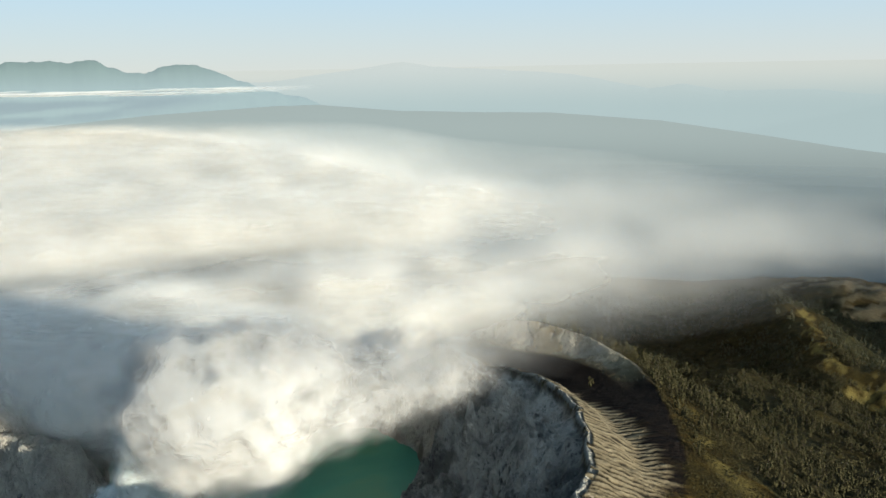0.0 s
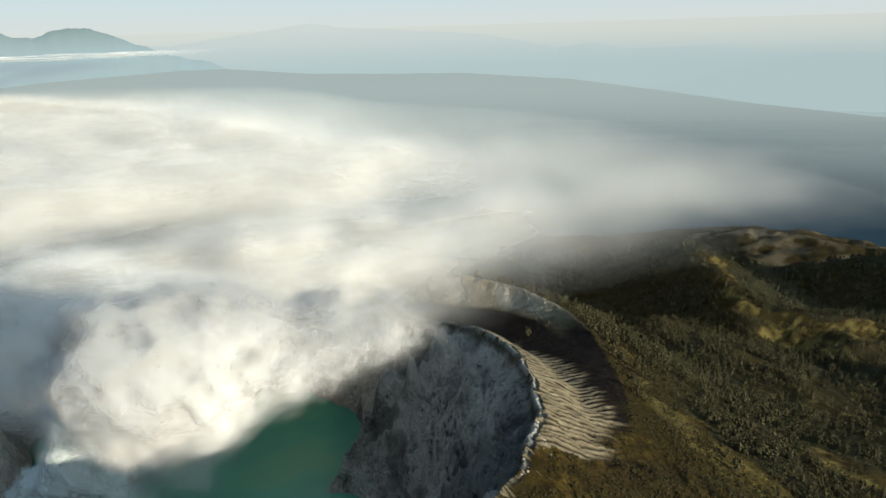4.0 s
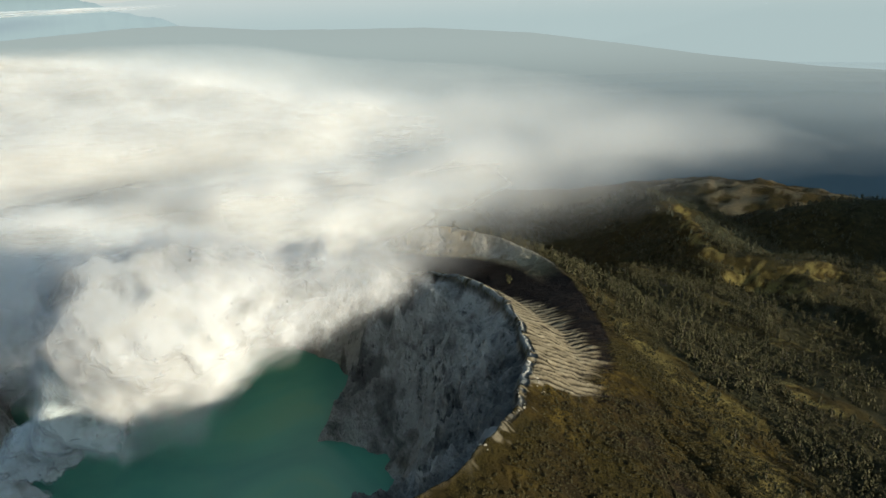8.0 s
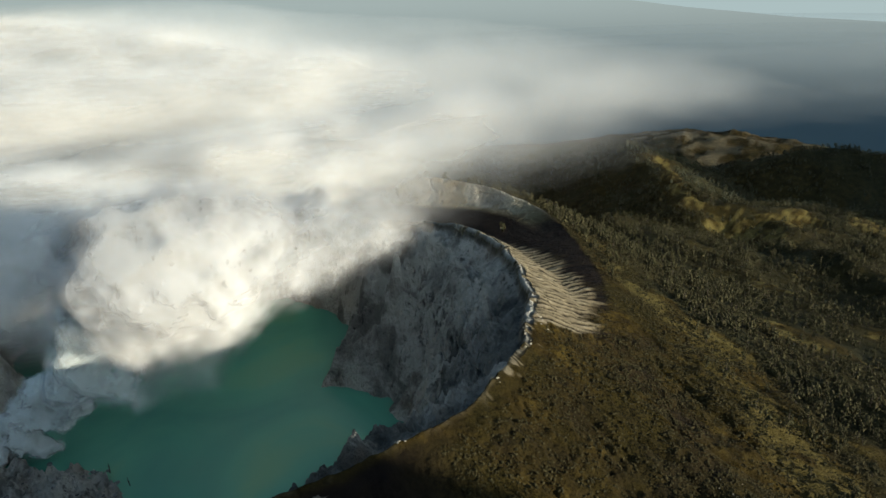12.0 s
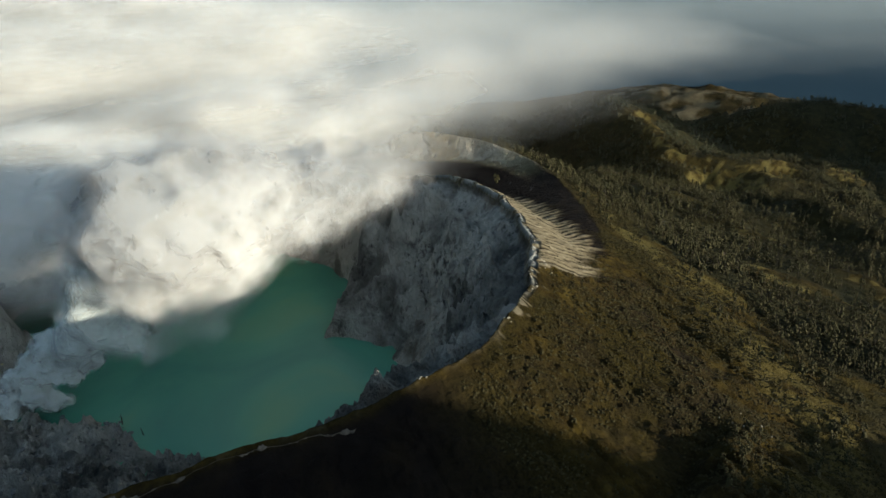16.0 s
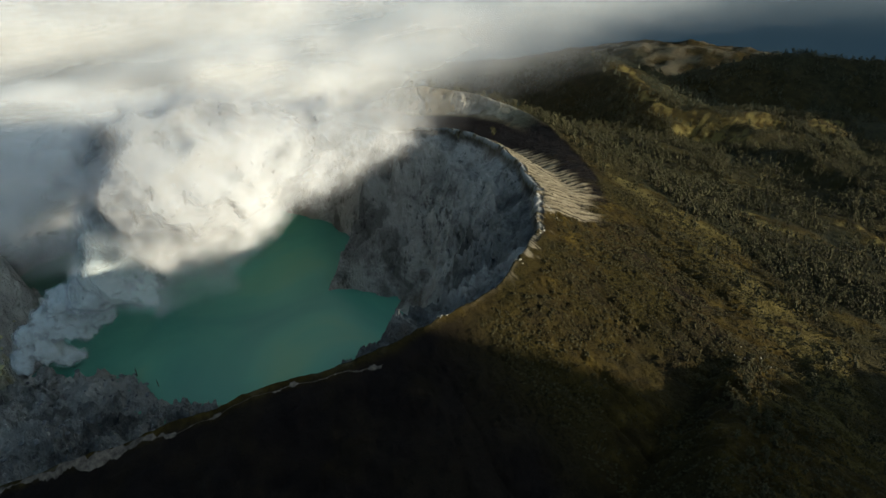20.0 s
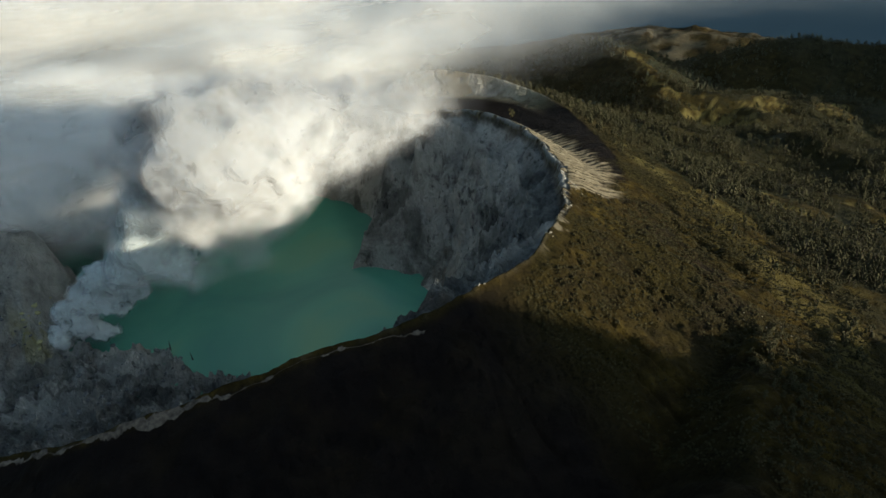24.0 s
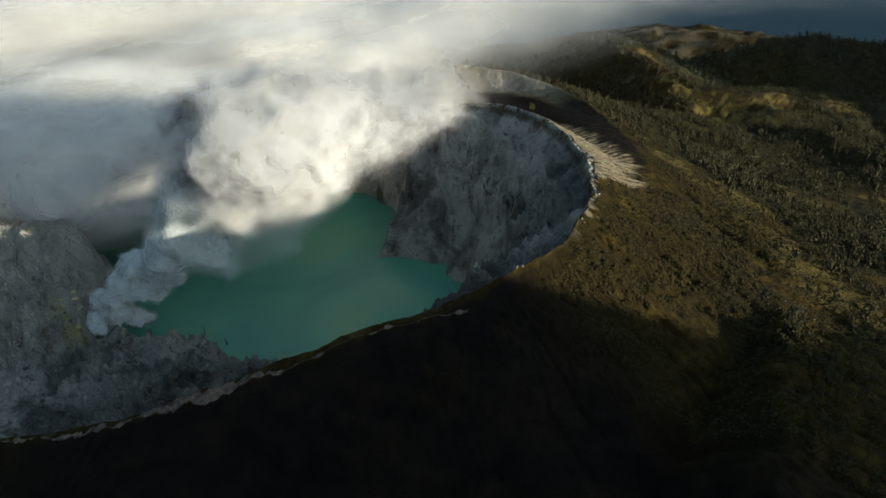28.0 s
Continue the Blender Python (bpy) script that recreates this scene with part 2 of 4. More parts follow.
SHORE_R = np.array([196, 176, 176, 166, 140, 122, 222, 282, 345, 370, 405, 288, 262, 140, 128, 131, 112, 165, 222])
CREST_A = np.array([-14, -4, 6, 20, 32, 40, 52, 66, 80])
CREST_R = np.array([396, 408, 424, 455, 485, 484, 459, 470, 490])


def ring(theta, ang, val):
    """Values by angle, interpolated round the ring and rounded off."""
    fine = np.linspace(0, 360, 1440, endpoint=False)
    v = np.interp(fine, ang, val, period=360)
    k = np.hanning(23)
    k /= k.sum()
    v = np.convolve(np.concatenate([v[-40:], v, v[:40]]), k, "same")[40:-40]
    return np.interp(np.mod(theta, 360), np.append(fine, 360), np.append(v, v[0]))


def around(theta, centre):
    return (np.asarray(theta) - centre + 180) % 360 - 180


def land(theta, r):
    """Height and ground cover at an angle (degrees) and a distance from the middle of the lake."""
    th = np.mod(theta, 360)
    x, y = CX + r * np.cos(np.radians(theta)), CY + r * np.sin(np.radians(theta))
    jag = 5 * fbm(x / 45, y / 45, octaves=4, seed=5) + 1.5 * fbm(x / 7, y / 7, octaves=2, seed=8)
    R, Z, S = ring(th, RIM_A, RIM_R), ring(th, RIM_A, RIM_Z), ring(th, SHORE_A, SHORE_R)
    S = S + 7 * fbm(x / 30, y / 30, octaves=3, seed=31)
    Z = Z + 2.0 * fbm(x / 40, y / 40, octaves=3, seed=3)
    e = r - R - jag * 0.6
    # inside
    u = np.clip(-e / np.maximum(R - S, 20), 0, 3)
    floor = ss(166, 180, th) * (1 - ss(255, 285, th))
    p_wall = 1 - 0.06 * ss(0, 0.05, u) - 0.94 * np.minimum(u, 1) ** 1.15
    p_floor = 1 - 0.1 * ss(0, 0.05, u) - 0.84 * ss(0, 0.42, u) - 0.06 * np.minimum(u, 1)
    p_west = ss(130, 150, th) * (1 - ss(164, 178, th))
    p_cliff = 1 - 0.5 * np.minimum(u, 1) - 0.5 * ss(0.55, 1.0, u)
    p = p_wall * (1 - floor) + p_floor * floor
    p = p * (1 - p_west) + p_cliff * p_west
    mid = np.clip(np.sin(np.pi * np.clip(u, 0, 1)), 0, 1)
    z_lift = Z * p
    ribs = ridged(th / 360 * 46 + 0.3 * fbm(x / 60, y / 60, seed=41), r / 190, octaves=3, seed=11)
    rocks = ridged(x / 55, y / 55, r * 0 + 0.3, octaves=5, seed=17)
    lumps = np.abs(fbm(x / 24, y / 24, octaves=5, seed=21, gain=0.6))
    z_in = Z * p + mid * (1 - floor) * (10 * ribs + 20 * rocks + 12 * fbm(x / 22, y / 22, z_lift / 22, octaves=5, seed=19, gain=0.62)) + floor * ss(0.3, 0.6, u) * (1 - ss(1.0, 1.12, u)) * (13 * lumps + 3.2 * ridged(x / 13 + 0.4 * fbm(x / 30, y / 30, seed=154), y / 9, octaves=3, seed=155) - 1)
    # crag also tints the rock: crests lighter, clefts darker, as painted relief shading
    crag = 0.35 * rocks * mid
    for ax, ay, bx, by, amp, wd in CRAGS:
        wx, wy = x + 9 * fbm(x / 26, y / 26, octaves=3, seed=165), y + 9 * fbm(x / 26, y / 26, octaves=3, seed=166)
        tt = np.clip(((wx - ax) * (bx - ax) + (wy - ay) * (by - ay)) / ((bx - ax) ** 2 + (by - ay) ** 2), 0, 1)
        off = np.hypot(wx - ax - tt * (bx - ax), wy - ay - tt * (by - ay))
        crag = crag + amp / 26 * np.exp(-np.abs(off / wd) ** 1.3) * (u < 1.05)
        z_in = z_in + amp * np.exp(-np.abs(off / wd) ** 1.3) * ss(0.1, 0.3, u) * (1 - ss(0.9, 1.05, u))
    z_in = np.where(u > 1, np.minimum(z_in, 0) - (u - 1) * 45, z_in)
    # pale rock buttress above the vents
    bx_ = x + 7 * fbm(x / 30, y / 30, octaves=4, seed=147)
    by_ = y - 802 + 10 * fbm(x / 26, y / 26, octaves=4, seed=148)
    butt = np.interp(bx_, [-620, -520, -470, -440, -425, -411, -392, -376], [118, 120, 122, 123, 113, 80, 24, -25])
    flute = ridged(x / 17, y / 60, octaves=3, seed=149)
    butt = butt - np.where(by_ < 0, 1.25, 1.7) * (np.sqrt(by_ ** 2 + 90) - 9.5) + 4.0 * flute * ss(0, 30, np.abs(by_)) + 5 * fbm(x / 13, y / 13, octaves=4, seed=150, gain=0.6)
    on_butt = ss(-3, 3, butt - z_in) * (e < -20)
    z_in = np.where(e < -20, np.maximum(z_in, butt), z_in)
    # outside
    d = np.clip(e, 0, None)
    drop = 150 * (1 - np.exp(-d / 350)) + 0.17 * d
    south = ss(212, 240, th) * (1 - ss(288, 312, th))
    drop_s = 0.62 * np.minimum(d, 420) + 0.2 * np.clip(d - 420, 0, None)
    west = ss(75, 110, th) * (1 - ss(212, 240, th))
    drop = drop * (1 - south) + drop_s * south
    drop = drop * (1 - 0.6 * west)
    hills = ss(250, 900, d) * (42 * fbm(x / 420, y / 420, octaves=5, seed=51) + 16 * ridged(x / 260, y / 260, octaves=4, seed=57))
    rough = ss(10, 120, d) * (2.2 * fbm(x / 28, y / 28, octaves=4, seed=61) + 4 * fbm(x / 110, y / 110, octaves=2, seed=65))
    hills = hills * (1 - 0.85 * ss(1250, 1650, d)) * (1 - 0.7 * np.exp(-((x - 900) / 450) ** 2 - ((y - 1800) / 500) ** 2))
    z_out = Z - drop + hills + rough
    # hollow and old crest behind the inner cliff
    back = ss(-15, -3, around(th, 0)) * (1 - ss(72, 90, around(th, 0)))
    Rc = ring(th, CREST_A, CREST_R) + 4 * fbm(x / 60, y / 60, seed=67)
    dc = r - Rc
    crest_z = np.interp(around(th, 0), [-14, 0, 15, 32, 40, 50, 60, 80], [128, 126, 129, 136, 148, 157, 150, 158])
    trough = np.interp(around(th, 0), [-14, 5, 25, 45], [138, 133, 128, 125])
    hollow = np.where(dc < 0, trough + (crest_z - trough) * np.exp(-np.abs(dc / 19) ** 1.5), crest_z - 0.34 * dc - 6 * (1 - np.exp(-dc / 30)))
    wb = back * ss(26, 66, d) * (1 - ss(40, 260, dc))
    z_out = z_out * (1 - wb) + hollow * wb
    # eroded ribs below the rim on the bare side
    a0 = around(th, 0)
    vv = 0.966 * y - 0.259 * x + 1.5 * fbm(x / 9, y / 9, octaves=2, seed=70)
    bare = ss(511, 516, vv) * ss(-40, -34, a0) * (1 - ss(36, 48, a0))
    reach = 68 + 16 * ss(-22, -4, a0) - 38 * ss(12, 34, a0) + 9 * fbm(vv / 6.0, r * 0, octaves=3, seed=71)
    ash_g = bare * (1 - ss(reach - 22, reach, d)) * ss(-5, -1, e)
    bend = (vv + 4 * fbm(x / 45, y / 25, octaves=2, seed=73)) / 7.9 + 0.07 * fbm(x / 9, y / 9, seed=75)
    rib = np.abs((bend % 1) * 2 - 1)
    z_out = z_out + bare * ss(0.5, 5, d) * (1 - ss(reach, reach + 30, d)) * (2.8 * rib ** 0.6 - 2.0) * (1 - 0.6 * ss(-8, 14, a0))
    # ribs down the back slope
    ash_b = back * ss(22, 40, a0) * ss(-48, -30, dc) * (1 - ss(2, 10, dc))
    bend2 = th * 8.2 / 5.0 + 0.5 * fbm(x / 25, y / 25, octaves=2, seed=77) - dc * 0.03
    z_out = z_out + ash_b * 1.5 * (np.abs((bend2 % 1) * 2 - 1) - 0.4)
    # spur and ravine on the near flank
    az = around(th, 0)
    spur = np.exp(-((az + 40 + 0.012 * (d - 164)) / 3.4) ** 2) * ss(120, 190, d) * (1 - ss(420, 700, d))
    rav = np.exp(-((az + 47.5) / 3.6) ** 2) * ss(150, 240, d) * (1 - ss(420, 700, d))
    z_out = z_out + 5 * spur - 15 * rav
    # narrow spur that climbs away from the flank to the south
    tt = np.clip(((x - 212) * -107 + (y - 402) * -137) / (107 ** 2 + 137 ** 2), 0, 1.6)
    side = ((x - 212) * 137 - (y - 402) * 107) / 173.8 + 5 * fbm(x / 22, y / 22, octaves=3, seed=143)
    along = np.maximum(0, ((x - 212) * 107 + (y - 402) * 137) / 173.8)
    knoll = np.interp(tt, [0, 0.35, 0.75, 1.0, 1.6], [98, 117, 137, 142, 150]) - np.where(side > 0, 0.42, 0.85) * (np.sqrt(side ** 2 + 30) - 5.5) - 0.8 * along
    z_out = np.where((y < 440) & (d > 60), np.maximum(z_out, knoll + 2.5 * fbm(x / 11, y / 11, octaves=3, seed=145)), z_out)
    shrub = ss(6, 20, d) * (1 - ss(300, 420, d)) * (1 - bare * (1 - ss(reach, reach + 25, d))) * (1 - 0.75 * wb)
    clump = 1.7 * np.abs(vnoise(x / 6.0 + 0.3 * vnoise(x / 11, y / 11, seed=158), y / 6.0, seed=159)) - 0.35 + 0.6 * np.abs(vnoise(x / 3.3, y / 3.3, seed=163))
    z_out = z_out + shrub * (1.5 * clump) * (0.7 + 0.5 * ss(-0.4, 0.3, fbm(x / 60, y / 60, octaves=3, seed=162)))
    # small gullies running down the near flank, and a short hollow scarp
    gul = vnoise(az / 2.6 + 0.35 * fbm(x / 50, y / 50, octaves=2, seed=78), d / 260, seed=79)
    z_out = z_out - 4.0 * np.exp(-(gul / 0.13) ** 2) * ss(25, 90, d) * (1 - ss(300, 420, d)) * ss(-80, -70, az) * (1 - ss(-40, -18, az))
    z_out = z_out - 8 * np.exp(-((x - 207) / 20) ** 2 - ((y - 523 - 0.05 * (x - 207)) / 6) ** 2)
    gl = np.abs(x - np.interp(y, [440, 490, 530, 570], [275, 262, 244, 232]) + 4 * fbm(x / 15, y / 15, octaves=2, seed=80))
    z_out = z_out - 5 * np.exp(-(gl / 5.5) ** 2) * ss(435, 460, y) * (1 - ss(560, 590, y))
    # hills beyond, and the high unseen mountain to the east, shaped after its shadow
    for hx, hy, hz, hs in HILLS:
        z_out = z_out + hz * np.exp(-((x - hx) ** 2 + (y - hy) ** 2) / (2 * hs * hs)) * (1 + 0.12 * fbm(x / 90, y / 90, octaves=3, seed=81))
    for ax, ay, az_, bx, by, bz_ in RIDGES:
        tt = np.clip(((x - ax) * (bx - ax) + (y - ay) * (by - ay)) / ((bx - ax) ** 2 + (by - ay) ** 2), 0, 1)
        off = np.hypot(x - ax - tt * (bx - ax), y - ay - tt * (by - ay)) + 18 * fbm(x / 70, y / 70, octaves=3, seed=84)
        z_out = np.maximum(z_out, az_ + tt * (bz_ - az_) + 12 - 0.45 * np.sqrt(off ** 2 + 700) + 5 * ridged(x / 60, y / 60, octaves=3, seed=85))
    peak = np.interp(y, [-1100, -700, -564, -508, -443, -327, -190, 0, 150, 420], [805, 560, 425, 365, 285, 232, 150, 20, -140, -900]) + 14 * fbm(x / 90, y / 90, octaves=4, seed=87)
    z_out = np.maximum(z_out, peak - 0.8 * np.abs(x - 1120))
    # unseen ridge added farther east to shade the farther hills
    shade_ridge = np.interp(y, [350, 550, 700, 1000, 1200, 1500], [-700, -60, 80, 115, 60, -700]) + 12 * fbm(x / 80, y / 80, octaves=4, seed=89)
    z_out = np.maximum(z_out, shade_ridge - 0.8 * np.abs(x - 2400))
    # far plain
    z_out = np.maximum(z_out, -620 + 20 * fbm(x / 700, y / 700, seed=83))
    z = np.where(e < 0, z_in, z_out)
    # cover
    rim_lip = np.exp(-((e - 0.5) / 2.2) ** 2)
    lip = rim_lip * ss(0.05, 0.3, fbm(x / 14, y / 14, octaves=3, seed=91) - 0.1 + 0.2 * ss(285, 300, th)) * ss(215, 225, np.where(th < 60, th + 360, th))
    lip = lip * (0.25 + 0.6 * ss(-50, -38, a0)) * (0.4 + 0.5 * ss(0, 0.6, fbm(x / 6, y / 6, octaves=2, seed=92)))
    fingers = ss(-55, -49, a0) * (1 - ss(-33, -28, a0)) * ss(0.02, 0.3, vnoise(a0 * 2.1 + 0.05 * e + 0.5 * vnoise(x / 5, y / 5, seed=164), e / 16, seed=157) - 0.055 * np.abs(e)) * (e > -4)
    lip = np.maximum(lip, 0.9 * fingers)
    # ash gives way in the gullies to darker soil that also carries their shade
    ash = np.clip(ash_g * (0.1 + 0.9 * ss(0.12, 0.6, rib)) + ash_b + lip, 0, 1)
    edge_w = np.exp(-((e - 0.8) / 3.4) ** 4) * ss(-44, -30, a0) * (1 - ss(34, 50, a0)) * ss(-0.7, -0.25, fbm(x / 9, y / 9, octaves=3, seed=93))
    rock = np.maximum(1 - ss(-7, -1, e), edge_w)
    cream = 0.45 * ash_b * ss(-0.5, 0.1, fbm(x / 22, y / 22, octaves=3, seed=94))
    rock = np.maximum(rock, cream)
    tree_line = 150 + 45 * fbm(x / 120, y / 120, octaves=3, seed=95) + 110 * ss(5, -40, a0) - 60 * ss(15, 35, a0)
    forest = ss(0, 60, d - tree_line) * (0.55 + 0.45 * np.clip(ss(-0.3, 0.25, fbm(x / 170, y / 170, octaves=4, seed=97)), 0, 1))
    forest = np.maximum(forest * (1 - south) * (1 - back * (1 - ss(0, 14, dc))), 0)
    glade = np.zeros_like(x)
    for ax, ay, bx, by, wd in GLADES:
        tt = np.clip(((x - ax) * (bx - ax) + (y - ay) * (by - ay)) / ((bx - ax) ** 2 + (by - ay) ** 2), 0, 1)
        glade = np.maximum(glade, np.exp(-((x - ax - tt * (bx - ax)) ** 2 + (y - ay - tt * (by - ay)) ** 2) / (wd * wd)))
    glade = ss(0.35, 0.75, glade + 0.4 * fbm(x / 60, y / 60, octaves=4, seed=107))
    forest = forest * (1 - 0.85 * glade)
    band = ss(-70, -15, d - tree_line) * (1 - ss(5, 55, d - tree_line)) * ss(-60, -35, a0) * (1 - ss(0, 30, a0)) * ss(-0.35, 0.3, fbm(x / 45, y / 45, octaves=4, seed=115))
    gb = x - np.interp(y, [472, 500, 523, 558, 655, 720, 781, 896], [399, 355, 313, 284, 302, 293, 271, 283]) - 8
    brow = np.exp(-(gb / np.where(gb > 0, 34, 15)) ** 2) * ss(440, 480, y) * (1 - ss(870, 910, y)) * ss(-0.5, 0.2, fbm(x / 20, y / 20, octaves=4, seed=118))
    meadow = np.clip(glade * ss(-0.15, 0.3, fbm(x / 18, y / 18, octaves=4, seed=117, gain=0.65)) + 0.55 * band + 0.4 * brow, 0, 1)
    fields = ss(0.25, 0.6, np.exp(-((x - 1660) / 480) ** 2 - ((y - 2800) / 430) ** 2) * 1.3 + 0.45 * fbm(x / 130, y / 130, octaves=3, seed=99) - 0.25)
    fields = fields * ss(900, 1250, x)
    ash = np.maximum(ash, fields * ss(-0.05, 0.2, fbm(x / 90, y / 55, octaves=4, seed=101)) * 0.45)
    forest = forest * (1 - fields)
    # first term: gully soil with the gullies' shade put in
    soil_shade = np.clip(bare * (1 - ss(0.06, 0.36, rib)) * (1 - ss(60, 95, d)) + back * ss(10, 30, d) * (1 - ss(-6, 4, dc)) * (1 - ash) + ss(-75, -60, a0) * (1 - ss(12, 30, a0)) * ss(6, 40, d) * (1 - ss(0, 30, d - 100 - 75 * ss(-15, -38, a0) + 22 * fbm(x / 60, y / 60, octaves=3, seed=103))) * (1 - ash) * (0.12 + 0.4 * fbm(x / 35, y / 35, octaves=3, seed=105)), 0, 1)
    # last term of pale puts the south and east inner wall's shade into the rock
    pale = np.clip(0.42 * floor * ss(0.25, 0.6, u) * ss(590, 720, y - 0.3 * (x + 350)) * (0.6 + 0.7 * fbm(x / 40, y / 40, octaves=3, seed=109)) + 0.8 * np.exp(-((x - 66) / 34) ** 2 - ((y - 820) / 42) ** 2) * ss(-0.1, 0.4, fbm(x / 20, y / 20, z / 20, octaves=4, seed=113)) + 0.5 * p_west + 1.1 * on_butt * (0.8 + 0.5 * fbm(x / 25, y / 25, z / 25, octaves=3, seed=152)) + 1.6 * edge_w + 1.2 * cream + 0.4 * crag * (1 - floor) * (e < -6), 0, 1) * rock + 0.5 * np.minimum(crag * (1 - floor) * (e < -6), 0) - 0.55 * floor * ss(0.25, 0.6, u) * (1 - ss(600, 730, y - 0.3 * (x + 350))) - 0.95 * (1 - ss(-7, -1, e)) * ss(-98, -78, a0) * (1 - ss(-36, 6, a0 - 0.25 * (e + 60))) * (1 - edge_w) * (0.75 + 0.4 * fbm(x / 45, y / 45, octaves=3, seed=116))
    # shade of the south flank put into the cover as darker soil
    soil_shade = np.maximum(soil_shade, south * ss(0, 8, d) * (0.97 + 0.12 * fbm(x / 30, y / 30, octaves=3, seed=156)) * (1 - ss(-72, -58, a0) * ss(280, 300, th)))
    sulphur = np.exp(-((x + 432) / 26) ** 2 - ((y - 722) / 17) ** 2) * ss(-0.35, 0.35, fbm(x / 14, y / 14, octaves=4, seed=153))
    soil_shade = np.where(rock > 0.4, 0.9 * sulphur * (e < -20), soil_shade)
    forest = np.where(meadow > 0.15, np.minimum(forest, 0.25) * (1 - meadow) - meadow, forest)
    return x, y, z, ash, rock, forest, soil_shade, pale


# crags and clefts down the inner wall: from x, y to x, y, height and width
CRAGS = [(95, 830, -45, 795, 22, 11), (70, 790, -40, 775, -12, 9), (75, 870, -20, 870, 18, 12), (85, 905, 0, 935, 16, 12), (60, 850, -10, 835, -14, 8), (100, 770, 10, 752, 15, 9), (110, 735, 20, 728, -13, 8), (105, 700, 15, 706, 14, 9), (100, 670, 10, 684, -12, 8), (85, 640, -5, 668, 14, 9), (60, 600, -20, 650, 13, 9), (40, 560, -40, 628, -12, 8), (10, 510, -60, 600, 13, 9), (-40, 450, -85, 575, 12, 9)]
# ridges beyond: from x, y, z to x, y, z
RIDGES = [(930, 2130, -125, 885, 1950, -96), (885, 1950, -96, 835, 1750, -90), (835, 1750, -90, 782, 1500, -88), (782, 1500, -88, 720, 1400, -100), (782, 1500, -88, 905, 1440, -104), (905, 1440, -104, 1034, 1481, -134), (1350, 1930, -150, 1470, 1890, -136), (1470, 1890, -136, 1640, 1780, -150), (1640, 1780, -150, 1900, 1700, -190)]
# broad hills beyond the flank: x, y, height, width
HILLS = [(820, 1950, 12, 240), (1190, 1600, 25, 150), (560, 1750, 15, 200), (1780, 3000, 110, 420), (850, 1420, 22, 90), (1040, 1500, 24, 80)]
# grassy clearings: from x, y to x, y, and half width
GLADES = [(920, 1900, 800, 1560, 40), (790, 1500, 860, 1340, 55), (860, 1340, 1060, 1470, 50), (640, 980, 760, 900, 45), (500, 760, 560, 700, 35), (1180, 1420, 1300, 1500, 45), (700, 720, 800, 700, 35)]

near_ang = np.concatenate([np.arange(-150, 75, 0.23), np.arange(75, 210, 0.6)])
outer_d = np.concatenate([np.arange(0, 130, 1.6), 130 + np.cumsum(np.geomspace(1.8, 95, 170))])
outer_d = outer_d[outer_d < 4650]


def polar_sheet(ang, part):
    if part == "in":
        R = ring(ang, RIM_A, RIM_R)[:, None]
        rr = R * 0.28 + (R + 6 - R * 0.28) * np.linspace(0, 1, 150)[None] ** 0.8
    else:
        R = ring(ang, RIM_A, RIM_R)[:, None] + 6
        rr = R + outer_d[None]
    return np.repeat(ang[:, None], rr.shape[1], 1), rr


TH1, RR1 = polar_sheet(near_ang, "in")
TH2, RR2 = polar_sheet(near_ang, "out")
TH, RR = np.concatenate([TH1, TH2[:, 1:]], 1), np.concatenate([RR1, RR2[:, 1:]], 1)
gx, gy, gz, g_ash, g_rock, g_forest, g_soil_shade, g_pale = land(TH, RR)
ground = new("ground", grid_mesh("ground", np.stack([gx, gy, gz], -1), GROUND, True, {"ash": g_ash, "rock": g_rock, "forest": g_forest, "soil_shade": g_soil_shade, "pale": g_pale}))
tagged(ground, "volcanic crater with grey cliffs, bare ash ribs and scrubby brown flanks", "ground", kind="structure")


def height(x, y):
    th = np.degrees(np.arctan2(y - CY, x - CX))
    return land(th, np.hypot(x - CX, y - CY))


# ---- the lake ----
aa = np.radians(np.arange(0, 360, 3.0))
rad = np.linspace(0, 1, 14)
lake_pts = np.stack([CX + 480 * rad[None] * np.cos(aa)[:, None], CY + 480 * rad[None] * np.sin(aa)[:, None], np.zeros((len(aa), len(rad)))], -1)
tagged(new("water", grid_mesh("water", lake_pts, WATER, True)), "calm opaque turquoise-green acid lake filling the crater", "lake", kind="structure")

# ---- clouds: stacked thin layers of vapour, each as dense as the cloud is at its height ----
def vapour_material(name, scale, lo, hi, tint=(0.815, 0.795, 0.765), trans=0.25):
    """White vapour that scatters on both sides; it thins out by its density and by a fine noise."""
    m, nt, out = mat(name)
    n1 = tex(nt, scale, 5, 0.6, 0.3)
    a = calc(nt, "MULTIPLY", fade(nt, n1, lo, hi, 0.5, 1.0), attr(nt, "dens"))
    nv = node(nt, "ShaderNodeAttribute", attribute_name="swell").outputs["Vector"]
    d = node(nt, "ShaderNodeBsdfDiffuse", {"Color": (*tint, 1), "Normal": nv})
    t = node(nt, "ShaderNodeBsdfTranslucent", {"Color": (*tint, 1), "Normal": nv})
    mx = node(nt, "ShaderNodeMixShader", {0: trans, 1: d.outputs[0], 2: t.outputs[0]})
    tr = node(nt, "ShaderNodeBsdfTransparent")
    fin = node(nt, "ShaderNodeMixShader", {0: a, 1: tr.outputs[0], 2: mx.outputs[0]})
    nt.links.new(fin.outputs[0], out.inputs["Surface"])
    return m


CLOUD = vapour_material("cloud_vapour", 0.006, 0.25, 0.65, (0.88, 0.865, 0.83), 0.25)
PLUME = vapour_material("plume_vapour", 0.03, 0.3, 0.58, (0.75, 0.75, 0.745), 0.3)
